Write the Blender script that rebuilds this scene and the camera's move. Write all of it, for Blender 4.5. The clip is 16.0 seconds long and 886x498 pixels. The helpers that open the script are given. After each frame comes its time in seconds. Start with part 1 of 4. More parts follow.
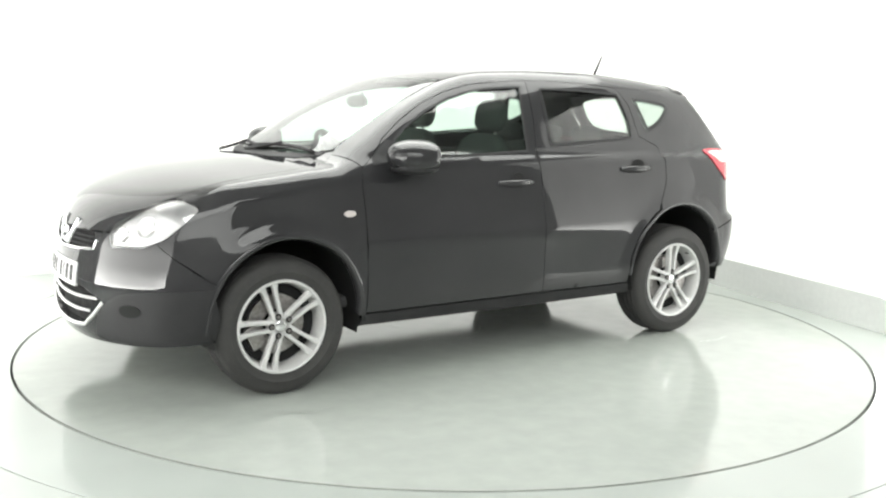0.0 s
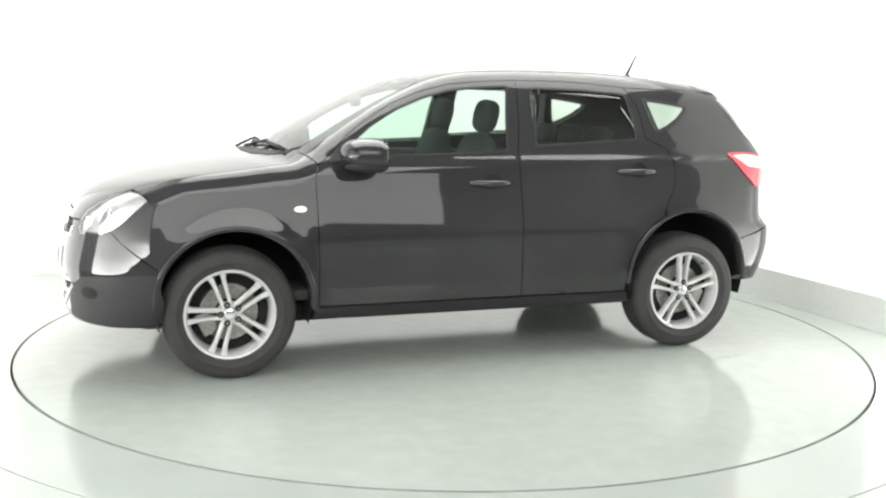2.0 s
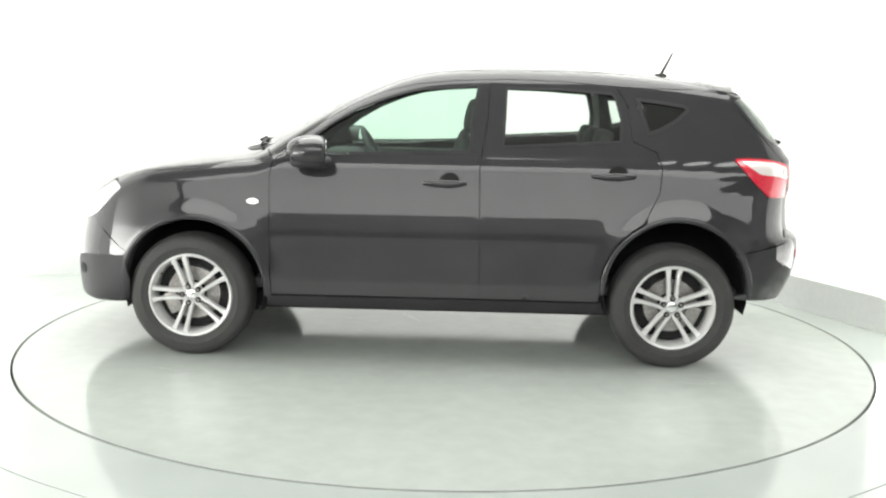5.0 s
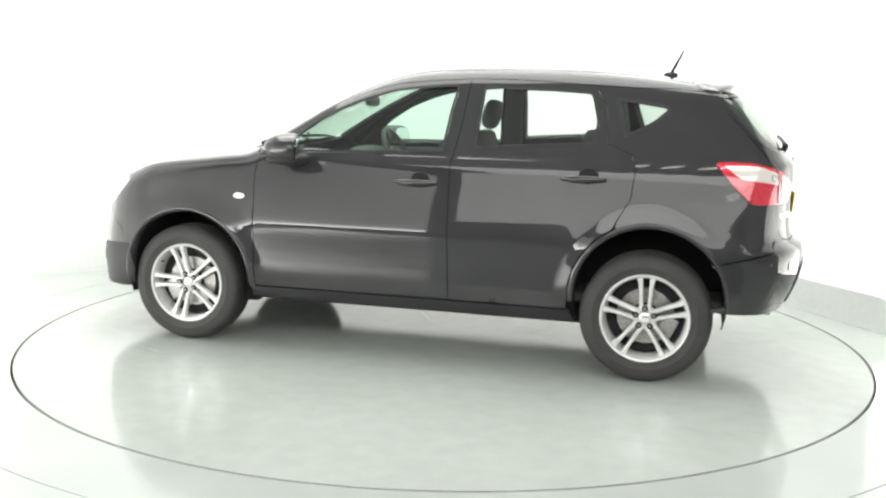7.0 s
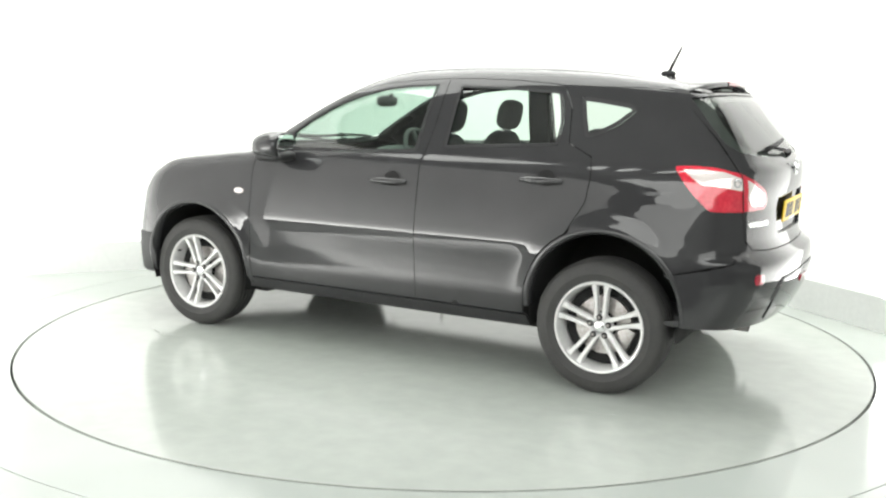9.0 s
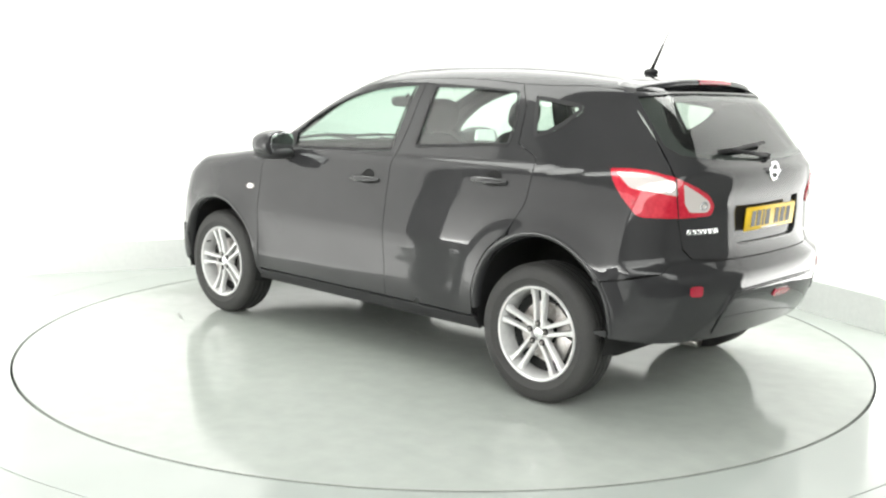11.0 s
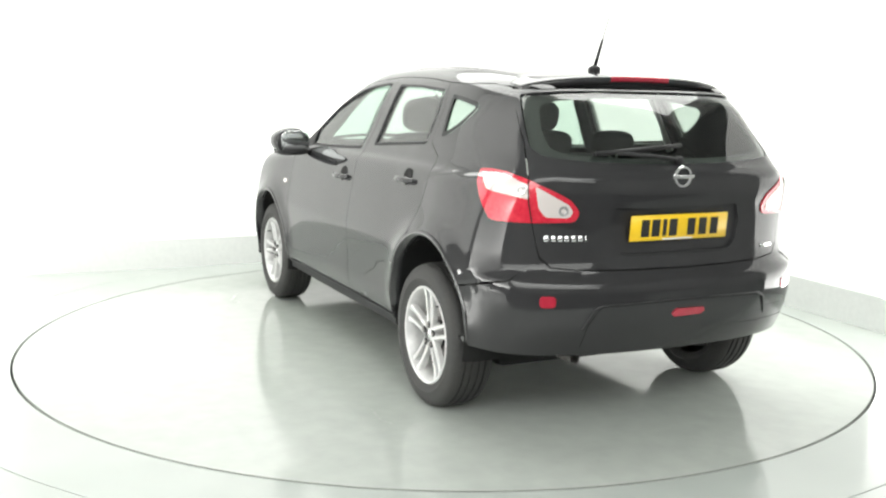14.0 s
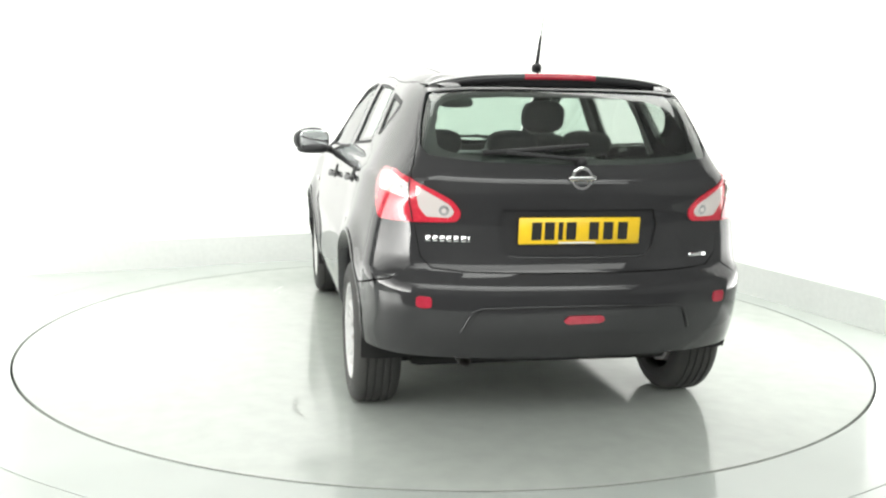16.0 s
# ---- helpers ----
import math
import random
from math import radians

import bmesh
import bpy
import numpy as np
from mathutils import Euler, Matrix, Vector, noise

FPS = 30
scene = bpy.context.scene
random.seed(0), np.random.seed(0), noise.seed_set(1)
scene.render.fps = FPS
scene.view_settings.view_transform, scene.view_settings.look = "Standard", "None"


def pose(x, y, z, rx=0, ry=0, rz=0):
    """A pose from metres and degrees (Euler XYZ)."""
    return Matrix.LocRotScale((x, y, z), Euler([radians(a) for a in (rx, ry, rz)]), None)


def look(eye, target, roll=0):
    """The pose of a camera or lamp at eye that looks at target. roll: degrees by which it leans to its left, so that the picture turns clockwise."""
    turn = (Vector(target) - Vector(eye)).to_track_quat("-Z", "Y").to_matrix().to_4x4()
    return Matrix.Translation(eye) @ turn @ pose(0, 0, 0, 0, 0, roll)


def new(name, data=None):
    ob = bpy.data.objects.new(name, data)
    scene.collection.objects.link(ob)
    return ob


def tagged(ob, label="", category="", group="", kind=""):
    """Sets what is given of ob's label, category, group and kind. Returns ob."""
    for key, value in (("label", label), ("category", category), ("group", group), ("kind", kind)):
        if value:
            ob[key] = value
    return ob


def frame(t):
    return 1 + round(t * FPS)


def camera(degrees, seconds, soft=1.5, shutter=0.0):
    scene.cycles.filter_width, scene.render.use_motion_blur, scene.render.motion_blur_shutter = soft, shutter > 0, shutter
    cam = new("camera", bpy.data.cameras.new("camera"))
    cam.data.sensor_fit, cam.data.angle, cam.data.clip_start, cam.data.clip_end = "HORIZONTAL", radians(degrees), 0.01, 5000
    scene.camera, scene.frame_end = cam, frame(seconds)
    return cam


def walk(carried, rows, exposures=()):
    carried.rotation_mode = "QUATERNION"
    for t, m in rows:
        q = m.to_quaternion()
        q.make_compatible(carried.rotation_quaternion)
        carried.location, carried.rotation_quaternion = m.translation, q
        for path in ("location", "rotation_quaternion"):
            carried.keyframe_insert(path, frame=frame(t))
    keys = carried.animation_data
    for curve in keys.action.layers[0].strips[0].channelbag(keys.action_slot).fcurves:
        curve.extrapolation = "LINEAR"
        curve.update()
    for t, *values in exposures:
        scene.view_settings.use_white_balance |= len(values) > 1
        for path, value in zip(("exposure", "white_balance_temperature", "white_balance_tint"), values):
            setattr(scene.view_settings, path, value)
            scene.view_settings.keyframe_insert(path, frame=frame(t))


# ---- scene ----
# ---- the camera, which stands still ----
cam = camera(49.22, 16.0, soft=2.3)
EYE = Vector((0.0, -5.846, 1.450))
AIM = look(EYE, EYE + Vector((-0.00249, 0.98755, -0.15726)), 1.149)
walk(cam, [(0.0, AIM), (16.0, AIM)], exposures=[(0.0, 0.0), (16.0, 0.0)])

# ---- the turn of the table: seconds, heading of the car in degrees ----
TURN = [(0.0, 213.48),
        (0.5, 210.06),
        (1.0, 206.56),
        (1.5, 203.01),
        (2.0, 199.45),
        (2.5, 195.92),
        (3.0, 192.41),
        (3.5, 188.93),
        (4.0, 185.48),
        (4.5, 182.05),
        (5.0, 178.63),
        (5.5, 175.23),
        (6.0, 171.82),
        (6.5, 168.4),
        (7.0, 164.97),
        (7.5, 161.53),
        (8.0, 158.07),
        (8.5, 154.59),
        (9.0, 151.1),
        (9.5, 147.59),
        (10.0, 144.08),
        (10.5, 140.56),
        (11.0, 137.05),
        (11.5, 133.53),
        (12.0, 130.02),
        (12.5, 126.51),
        (13.0, 123.01),
        (13.5, 119.5),
        (14.0, 115.98),
        (14.5, 112.44),
        (15.0, 108.86),
        (15.5, 105.24),
        (16.0, 101.55)]
PIVOT = Vector((-0.064, 0.158))      # the table's centre in the car's own plan

# ---- light: a soft lamp under the ceiling of a white booth whose walls have added glow, open to a dim hall behind the camera ----
world = bpy.data.worlds.new("world")
scene.world = world
world.use_nodes = True
world.node_tree.nodes["Background"].inputs[0].default_value = (0.06, 0.061, 0.06, 1)
world.node_tree.nodes["Background"].inputs[1].default_value = 1.0


def area(name, m, sx, sy, watts, colour=(1, 1, 1)):
    d = bpy.data.lights.new(name, "AREA")
    d.shape, d.size, d.size_y, d.energy, d.color = "RECTANGLE", sx, sy, watts, colour
    ob = new(name, d)
    ob.matrix_world = m
    return ob


GLOW = 0.58         # emission added to the booth's white walls, so that they read blown out
area("ceiling_softbox", pose(0.3, 0.7, 3.55), 5.0, 3.6, 290, (0.985, 1.0, 0.96))
# unseen: placed for the upper doors' bright reflection and as fill on the car
area("front_softbox", look((0.8, -7.6, 3.1), (0.8, 0, 2.6)), 9.5, 1.8, 180, (0.985, 1.0, 0.965))

# fill lamp added in the unseen hall to lift the dark paint's reflections
area("hall_fill", pose(0.5, -7.2, 4.5), 9.0, 3.0, 420, (0.985, 1.0, 0.965))

# ---- materials ----
def material(name, colour, rough=0.5, metal=0.0, coat=0.0, **more):
    m = bpy.data.materials.new(name)
    m.use_nodes = True
    b = m.node_tree.nodes["Principled BSDF"]
    b.inputs["Base Color"].default_value = (*colour, 1)
    b.inputs["Roughness"].default_value = rough
    b.inputs["Metallic"].default_value = metal
    b.inputs["Coat Weight"].default_value = coat
    b.inputs["Coat Roughness"].default_value = 0.03
    for key, value in more.items():
        b.inputs[key.replace("_", " ")].default_value = value
    return m


def grain(m, scale, lo, hi, rough=None, bump=0.0, detail=5.0, big=None):
    """Colour mottling at a fine and, with big, a coarse scale; roughness variation; fine relief."""
    nt = m.node_tree
    b = nt.nodes["Principled BSDF"]
    co = nt.nodes.new("ShaderNodeTexCoord")
    n = nt.nodes.new("ShaderNodeTexNoise")
    n.inputs["Scale"].default_value, n.inputs["Detail"].default_value = scale, detail
    nt.links.new(co.outputs["Object"], n.inputs["Vector"])
    fac = n.outputs["Fac"]
    if big:
        n2 = nt.nodes.new("ShaderNodeTexNoise")
        n2.inputs["Scale"].default_value, n2.inputs["Detail"].default_value = big, 4.0
        nt.links.new(co.outputs["Object"], n2.inputs["Vector"])
        mx = nt.nodes.new("ShaderNodeMath")
        mx.operation = "MULTIPLY_ADD"
        mx.inputs[1].default_value = 0.5
        nt.links.new(fac, mx.inputs[0])
        half = nt.nodes.new("ShaderNodeMath")
        half.operation = "MULTIPLY"
        half.inputs[1].default_value = 0.5
        nt.links.new(n2.outputs["Fac"], half.inputs[0])
        nt.links.new(half.outputs[0], mx.inputs[2])
        fac = mx.outputs[0]
    r = nt.nodes.new("ShaderNodeValToRGB")
    r.color_ramp.elements[0].position, r.color_ramp.elements[1].position = 0.35, 0.65
    r.color_ramp.elements[0].color, r.color_ramp.elements[1].color = (*lo, 1), (*hi, 1)
    nt.links.new(fac, r.inputs[0])
    nt.links.new(r.outputs[0], b.inputs["Base Color"])
    if rough:
        k = nt.nodes.new("ShaderNodeMapRange")
        k.inputs["From Min"].default_value, k.inputs["From Max"].default_value = 0.3, 0.7
        k.inputs["To Min"].default_value, k.inputs["To Max"].default_value = rough
        nt.links.new(fac, k.inputs["Value"])
        nt.links.new(k.outputs[0], b.inputs["Roughness"])
    if bump:
        u = nt.nodes.new("ShaderNodeBump")
        u.inputs["Strength"].default_value, u.inputs["Distance"].default_value = bump, 0.002
        nt.links.new(n.outputs["Fac"], u.inputs["Height"])
        nt.links.new(u.outputs[0], b.inputs["Normal"])
    return m


FLOOR = grain(material("floor_paint", (0.5, 0.5, 0.5), 0.11), 3, (0.355, 0.382, 0.36), (0.38, 0.408, 0.385), detail=1.0, big=0.8)
TABLE = grain(material("table_paint", (0.5, 0.5, 0.5)), 9, (0.365, 0.39, 0.365), (0.41, 0.435, 0.405), (0.075, 0.14), detail=2.0, big=0.7)
WALL = grain(material("glowing_white_wall", (0.85, 0.85, 0.85)), 30, (0.58, 0.58, 0.57), (0.62, 0.62, 0.61), (0.6, 0.75), 0.05, big=0.7)
# the wall is no lamp: its brightness is put in as emission
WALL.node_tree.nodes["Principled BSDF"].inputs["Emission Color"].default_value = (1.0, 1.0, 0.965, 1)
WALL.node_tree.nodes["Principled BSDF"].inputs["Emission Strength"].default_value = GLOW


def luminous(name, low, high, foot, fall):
    """White wall with emission put in by height: most at foot, fading upwards."""
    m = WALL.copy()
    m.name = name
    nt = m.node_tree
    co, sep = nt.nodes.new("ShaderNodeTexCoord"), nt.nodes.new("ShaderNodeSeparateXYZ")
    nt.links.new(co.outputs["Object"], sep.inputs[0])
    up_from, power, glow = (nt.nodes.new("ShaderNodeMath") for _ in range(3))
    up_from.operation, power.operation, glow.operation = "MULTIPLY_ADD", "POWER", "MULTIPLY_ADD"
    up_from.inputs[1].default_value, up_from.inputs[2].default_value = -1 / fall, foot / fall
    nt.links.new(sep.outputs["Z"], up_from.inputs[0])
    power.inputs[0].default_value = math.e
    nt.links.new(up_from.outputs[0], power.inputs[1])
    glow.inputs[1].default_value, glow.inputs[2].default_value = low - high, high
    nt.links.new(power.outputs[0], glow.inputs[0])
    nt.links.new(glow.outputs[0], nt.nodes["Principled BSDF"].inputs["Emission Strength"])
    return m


# glow levels shaped to give the bright bands mirrored in the car's flanks
GLOW_END = luminous("glowing_end_wall", 8.5, 0.7, 0.24, 0.42)
GLOW_SIDE = luminous("glowing_side_wall", 3.2, 0.9, 0.10, 0.5)
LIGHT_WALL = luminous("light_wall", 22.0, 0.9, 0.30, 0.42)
PLAIN = grain(material("white_paint", (0.8, 0.8, 0.8)), 30, (0.78, 0.78, 0.77), (0.82, 0.82, 0.81), (0.6, 0.75), 0.05, big=0.7)
KICK = grain(material("grey_kickboard", (0.6, 0.6, 0.6)), 30, (0.56, 0.575, 0.56), (0.62, 0.635, 0.615), (0.4, 0.6), 0.05, big=1.5)
HALL = grain(material("grey_hall", (0.4, 0.4, 0.4)), 4, (0.36, 0.365, 0.36), (0.46, 0.465, 0.455), (0.8, 0.9), big=0.6)
DARK_MATTE = grain(material("dark_matte", (0.05, 0.05, 0.05), 0.8), 120, (0.035, 0.035, 0.036), (0.06, 0.06, 0.06), (0.75, 0.9), 0.3, big=2)
PAINT = grain(material("black_paint", (0.012, 0.012, 0.013), 0.5, 0.0, 1.0, Specular_IOR_Level=0.0), 900, (0.023, 0.023, 0.0245), (0.034, 0.034, 0.0355), big=2.0)
TRIM = grain(material("satin_black_plastic", (0.02, 0.02, 0.02), 0.55, Specular_IOR_Level=0.3), 300, (0.014, 0.014, 0.015), (0.024, 0.024, 0.025), (0.5, 0.64), 0.15, big=5)
GAP = material("dark_gap", (0.006, 0.006, 0.006), 0.9)
TYRE = grain(material("tyre_rubber", (0.03, 0.03, 0.03)), 90, (0.020, 0.020, 0.020), (0.040, 0.039, 0.037), (0.6, 0.8), 0.3, big=9)
ALLOY = grain(material("silver_alloy", (0.7, 0.7, 0.7), 0.35, 0.12, 0.6), 40, (0.52, 0.52, 0.52), (0.62, 0.62, 0.61), (0.28, 0.42), big=6)
STEEL = grain(material("brake_steel", (0.4, 0.39, 0.38), 0.4, 0.9), 60, (0.22, 0.2, 0.19), (0.42, 0.41, 0.40), (0.3, 0.5), big=12)
CHROME = material("chrome", (0.85, 0.85, 0.86), 0.08, 1.0)
MIRROR = material("mirror_glass", (0.8, 0.82, 0.82), 0.02, 1.0)
CLOTH = grain(material("grey_cloth", (0.05, 0.05, 0.05), 0.9), 400, (0.035, 0.036, 0.037), (0.065, 0.066, 0.066), (0.85, 0.95), 0.4, big=9)
DASH = grain(material("dash_plastic", (0.04, 0.04, 0.04), 0.6), 500, (0.04, 0.04, 0.042), (0.07, 0.07, 0.07), (0.5, 0.7), 0.3, big=7)
LINING = grain(material("pale_lining", (0.45, 0.45, 0.43), 0.9), 300, (0.36, 0.36, 0.35), (0.46, 0.46, 0.44), (0.85, 0.95), 0.2, big=6)
YELLOW = grain(material("plate_yellow", (0.85, 0.55, 0.02), 0.35), 200, (0.78, 0.50, 0.012), (0.86, 0.57, 0.02), (0.3, 0.4), big=20)
WHITE_PLATE = material("plate_white", (0.8, 0.8, 0.8), 0.35)
INK = material("plate_ink", (0.012, 0.012, 0.012), 0.5)
RED = grain(material("red_lens", (0.7, 0.03, 0.06), 0.12, 0.0, 1.0), 60, (0.46, 0.012, 0.03), (0.62, 0.03, 0.055), big=9)
DARK_RED = grain(material("dark_red_lens", (0.4, 0.02, 0.04), 0.15, 0.0, 1.0), 60, (0.32, 0.012, 0.03), (0.42, 0.02, 0.045), big=9)
CLEAR = material("clear_lens", (0.72, 0.66, 0.64), 0.15, 0.25, 1.0)
REFLECTOR = grain(material("lamp_reflector", (0.8, 0.8, 0.8), 0.2, 0.65), 16, (0.48, 0.48, 0.49), (0.84, 0.84, 0.84), (0.12, 0.3), big=7)


def glass(name, tint):
    m = bpy.data.materials.new(name)
    m.use_nodes = True
    nt = m.node_tree
    nt.nodes.clear()
    out, mix = nt.nodes.new("ShaderNodeOutputMaterial"), nt.nodes.new("ShaderNodeMixShader")
    tr, gl, lw = nt.nodes.new("ShaderNodeBsdfTransparent"), nt.nodes.new("ShaderNodeBsdfGlossy"), nt.nodes.new("ShaderNodeLayerWeight")
    power, grow = nt.nodes.new("ShaderNodeMath"), nt.nodes.new("ShaderNodeMath")
    tr.inputs[0].default_value = (*tint, 1)
    gl.inputs["Roughness"].default_value = 0.015
    power.operation, grow.operation = "POWER", "MULTIPLY_ADD"
    power.inputs[1].default_value, grow.inputs[1].default_value, grow.inputs[2].default_value = 4.5, 0.80, 0.11
    nt.links.new(lw.outputs["Facing"], power.inputs[0])
    nt.links.new(power.outputs[0], grow.inputs[0])
    nt.links.new(grow.outputs[0], mix.inputs[0])
    nt.links.new(tr.outputs[0], mix.inputs[1])
    nt.links.new(gl.outputs[0], mix.inputs[2])
    nt.links.new(mix.outputs[0], out.inputs[0])
    return m


GLASS = glass("green_tinted_glass", (0.70, 0.83, 0.755))
SCREEN_GLASS = glass("laminated_green_glass", (0.60, 0.72, 0.65))
DOOR_GLASS = glass("pale_tinted_glass", (0.84, 0.90, 0.86))
REAR_GLASS = glass("grey_tinted_glass", (0.68, 0.75, 0.70))
LENS = glass("clear_lamp_lens", (0.97, 0.97, 0.97))

# ---- the booth ----
def slab(name, pts, z0, z1, mat, label="", kind="structure", category=""):
    """A prism over a plan outline."""
    bm = bmesh.new()
    a = [bm.verts.new((x, y, z0)) for x, y in pts]
    b = [bm.verts.new((x, y, z1)) for x, y in pts]
    bm.faces.new(a[::-1]), bm.faces.new(b)
    n = len(pts)
    for i in range(n):
        bm.faces.new((a[i], a[(i + 1) % n], b[(i + 1) % n], b[i]))
    bmesh.ops.recalc_face_normals(bm, faces=bm.faces)
    me = bpy.data.meshes.new(name)
    bm.to_mesh(me), bm.free()
    me.materials.append(mat)
    return tagged(new(name, me), label, category, kind=kind)


def wall(name, a, b, z0, z1, mat, label, thick=0.12):
    """A straight wall whose seen face runs from a to b, with the place to its right hand."""
    a, b = Vector(a), Vector(b)
    d = (b - a).normalized()
    n = Vector((-d.y, d.x)) * thick
    return slab(name, [a, b, b + n, a + n], z0, z1, mat, label)


RADIUS = 2.456
slab("floor", [(-7, -10), (7, -10), (7, 6), (-7, 6)], -0.3, -0.12, GAP, "dark pit under the turntable")


def ring(name, r0, r1, z0, z1, mat, n=192):
    """A flat ring or, with r0 = 0, a disc, with a wall at its rim."""
    bm = bmesh.new()
    c = [(math.cos(2 * math.pi * i / n), math.sin(2 * math.pi * i / n)) for i in range(n)]
    top = [bm.verts.new((r1 * x, r1 * y, z1)) for x, y in c]
    low = [bm.verts.new((r1 * x, r1 * y, z0)) for x, y in c]
    for i in range(n):
        bm.faces.new((low[i], low[(i + 1) % n], top[(i + 1) % n], top[i]))
    if r0:
        ti = [bm.verts.new((r0 * x, r0 * y, z1)) for x, y in c]
        li = [bm.verts.new((r0 * x, r0 * y, z0)) for x, y in c]
        for i in range(n):
            j = (i + 1) % n
            bm.faces.new((top[i], top[j], ti[j], ti[i]))
            bm.faces.new((ti[i], ti[j], li[j], li[i]))
    else:
        bm.faces.new(top)
    bmesh.ops.recalc_face_normals(bm, faces=bm.faces)
    me = bpy.data.meshes.new(name)
    bm.to_mesh(me), bm.free()
    me.materials.append(mat)
    return new(name, me)


turntable = tagged(ring("turntable", 0, RADIUS - 0.007, -0.1, 0.0, TABLE), "round pale grey-green painted turntable flush with the floor", "turntable")
# near-black strip added, so that the edge groove reads as a dark line
tagged(ring("rim", RADIUS - 0.0105, RADIUS - 0.0072, -0.02, 0.001, DARK_MATTE), "thin dark strip added to draw the turntable's edge groove").parent = turntable
# the fixed floor round the table, level with it
tagged(ring("floor_apron", RADIUS + 0.004, 2.862, -0.119, 0.0, FLOOR), "pale grey-green floor round the turntable", kind="structure")
tagged(ring("floor_outer", 2.868, 9.5, -0.119, 0.0, FLOOR), "pale grey-green painted studio floor", kind="structure")
# added out of view, so that the lower doors mirror a dark floor
slab("hall_floor", [(-6.8, -9.8), (6.8, -9.8), (6.8, -3.5), (-6.8, -3.5)], 0.0005, 0.006, DARK_MATTE, "unseen dark sheet added to darken the lower doors' reflections")
# meet of the two back walls
MEET = (1.30, 3.78)
wall("wall_back_left", (-3.60, 1.33), MEET, 0.235, 3.9, WALL, "white upper wall of the photo booth with added glow")
wall("kickboard_back_left", (-3.35, 1.45), (1.31, 3.77), 0, 0.235, KICK, "low grey kickboard under the white wall", 0.13)
wall("wall_back_right", MEET, (2.80, 0.24), 0.225, 3.9, WALL, "white upper wall of the photo booth with added glow")
# no lamp here: glow added to this wall end for the rear door's reflection
wall("wall_right_front", (2.80, 0.24), (3.46, -1.32), 0.225, 3.0, GLOW_END, "white end of the booth wall with added glow")
wall("kickboard_back_right", (1.29, 3.77), (3.45, -1.33), 0, 0.225, KICK, "low grey kickboard under the white wall", 0.13)
# side wall given a glow of its own, strongest low down
wall("wall_left", (-2.50, -0.80), (-3.36, 1.47), 0, 3.9, GLOW_SIDE, "white side wall of the photo booth with added glow")
# unseen glowing wall, added for the bright band that the doors mirror
wall("light_wall", (-3.95, -7.0), (-3.95, -1.2), 0.30, 3.4, LIGHT_WALL, "tall unseen glowing white wall added beside the booth")
slab("ceiling", [(-4.2, -1.2), (3.6, -1.2), (3.6, 5), (-4.2, 5)], 3.9, 4.0, PLAIN, "white booth ceiling")
# the dim hall in which the booth stands: unseen, added to close the place
wall("hall_wall_back", (6.8, -9.8), (-6.8, -9.8), 0, 4.6, HALL, "plain grey hall wall")
wall("hall_wall_left", (-6.8, -9.8), (-6.8, 6), 0, 4.6, HALL, "plain grey hall wall")
wall("hall_wall_right", (6.8, 6), (6.8, -9.8), 0, 4.6, HALL, "plain grey hall wall")
wall("hall_wall_far", (-6.8, 6), (6.8, 6), 0, 4.6, HALL, "plain grey hall wall")
slab("hall_ceiling", [(-7, -10), (7, -10), (7, 6.2), (-7, 6.2)], 4.6, 4.7, HALL, "plain grey hall ceiling")

# ---- the shape of the car's body: x forward, y to its left, z up, level at z = 0 with the ground ----
def curve_of(*pts):
    """A smooth curve through (x, y) pairs that does not overshoot."""
    p = np.array(sorted(pts), float)
    x, y = p[:, 0], p[:, 1]
    h = np.diff(x)
    s = np.diff(y) / h
    m = np.zeros(len(x))
    w1, w2 = 2 * h[1:] + h[:-1], h[1:] + 2 * h[:-1]
    ok = s[:-1] * s[1:] > 0
    a, b = np.where(ok, s[:-1], 1.0), np.where(ok, s[1:], 1.0)
    m[1:-1] = np.where(ok, (w1 + w2) / (w1 / a + w2 / b), 0)
    m[0], m[-1] = s[0], s[-1]

    def f(q):
        q = np.clip(q, x[0], x[-1])
        i = np.clip(np.searchsorted(x, q) - 1, 0, len(x) - 2)
        t = (q - x[i]) / h[i]
        return ((1 + 2 * t) * (1 - t) ** 2 * y[i] + t * (1 - t) ** 2 * h[i] * m[i] + t * t * (3 - 2 * t) * y[i + 1] + t * t * (t - 1) * h[i] * m[i + 1])
    return f


TOP = curve_of((2.3, 0.66), (2.15, 0.80), (2.05, 0.882), (1.95, 0.935), (1.787, 0.995), (1.617, 1.043), (1.447, 1.077), (1.277, 1.102), (1.13, 1.118),
               (1.05, 1.146), (0.935, 1.212), (0.764, 1.309), (0.592, 1.404), (0.421, 1.487), (0.25, 1.554), (0.079, 1.596), (-0.093, 1.614),
               (-0.44, 1.624), (-0.79, 1.620), (-1.144, 1.600), (-1.5, 1.562), (-1.75, 1.530), (-2.3, 1.45))
SWEEP = curve_of((2.3, 0.25), (1.6, 0.05), (1.2, 0.24), (0.9, 0.27), (0.4, 0.26), (-0.1, 0.1), (-0.5, 0.0), (-2.3, 0.0))
CROWN = curve_of((2.3, 0.10), (1.9, 0.06), (1.5, 0.05), (1.1, 0.05), (0.6, 0.05), (0.0, 0.11), (-1.0, 0.09), (-1.8, 0.10), (-2.3, 0.1))
PLAN = curve_of((2.3, 0.77), (2.1, 0.815), (1.9, 0.850), (1.6, 0.878), (1.315, 0.888), (0.8, 0.876), (0.0, 0.876), (-0.8, 0.880), (-1.3, 0.888), (-1.7, 0.860), (-2.0, 0.80), (-2.3, 0.70))
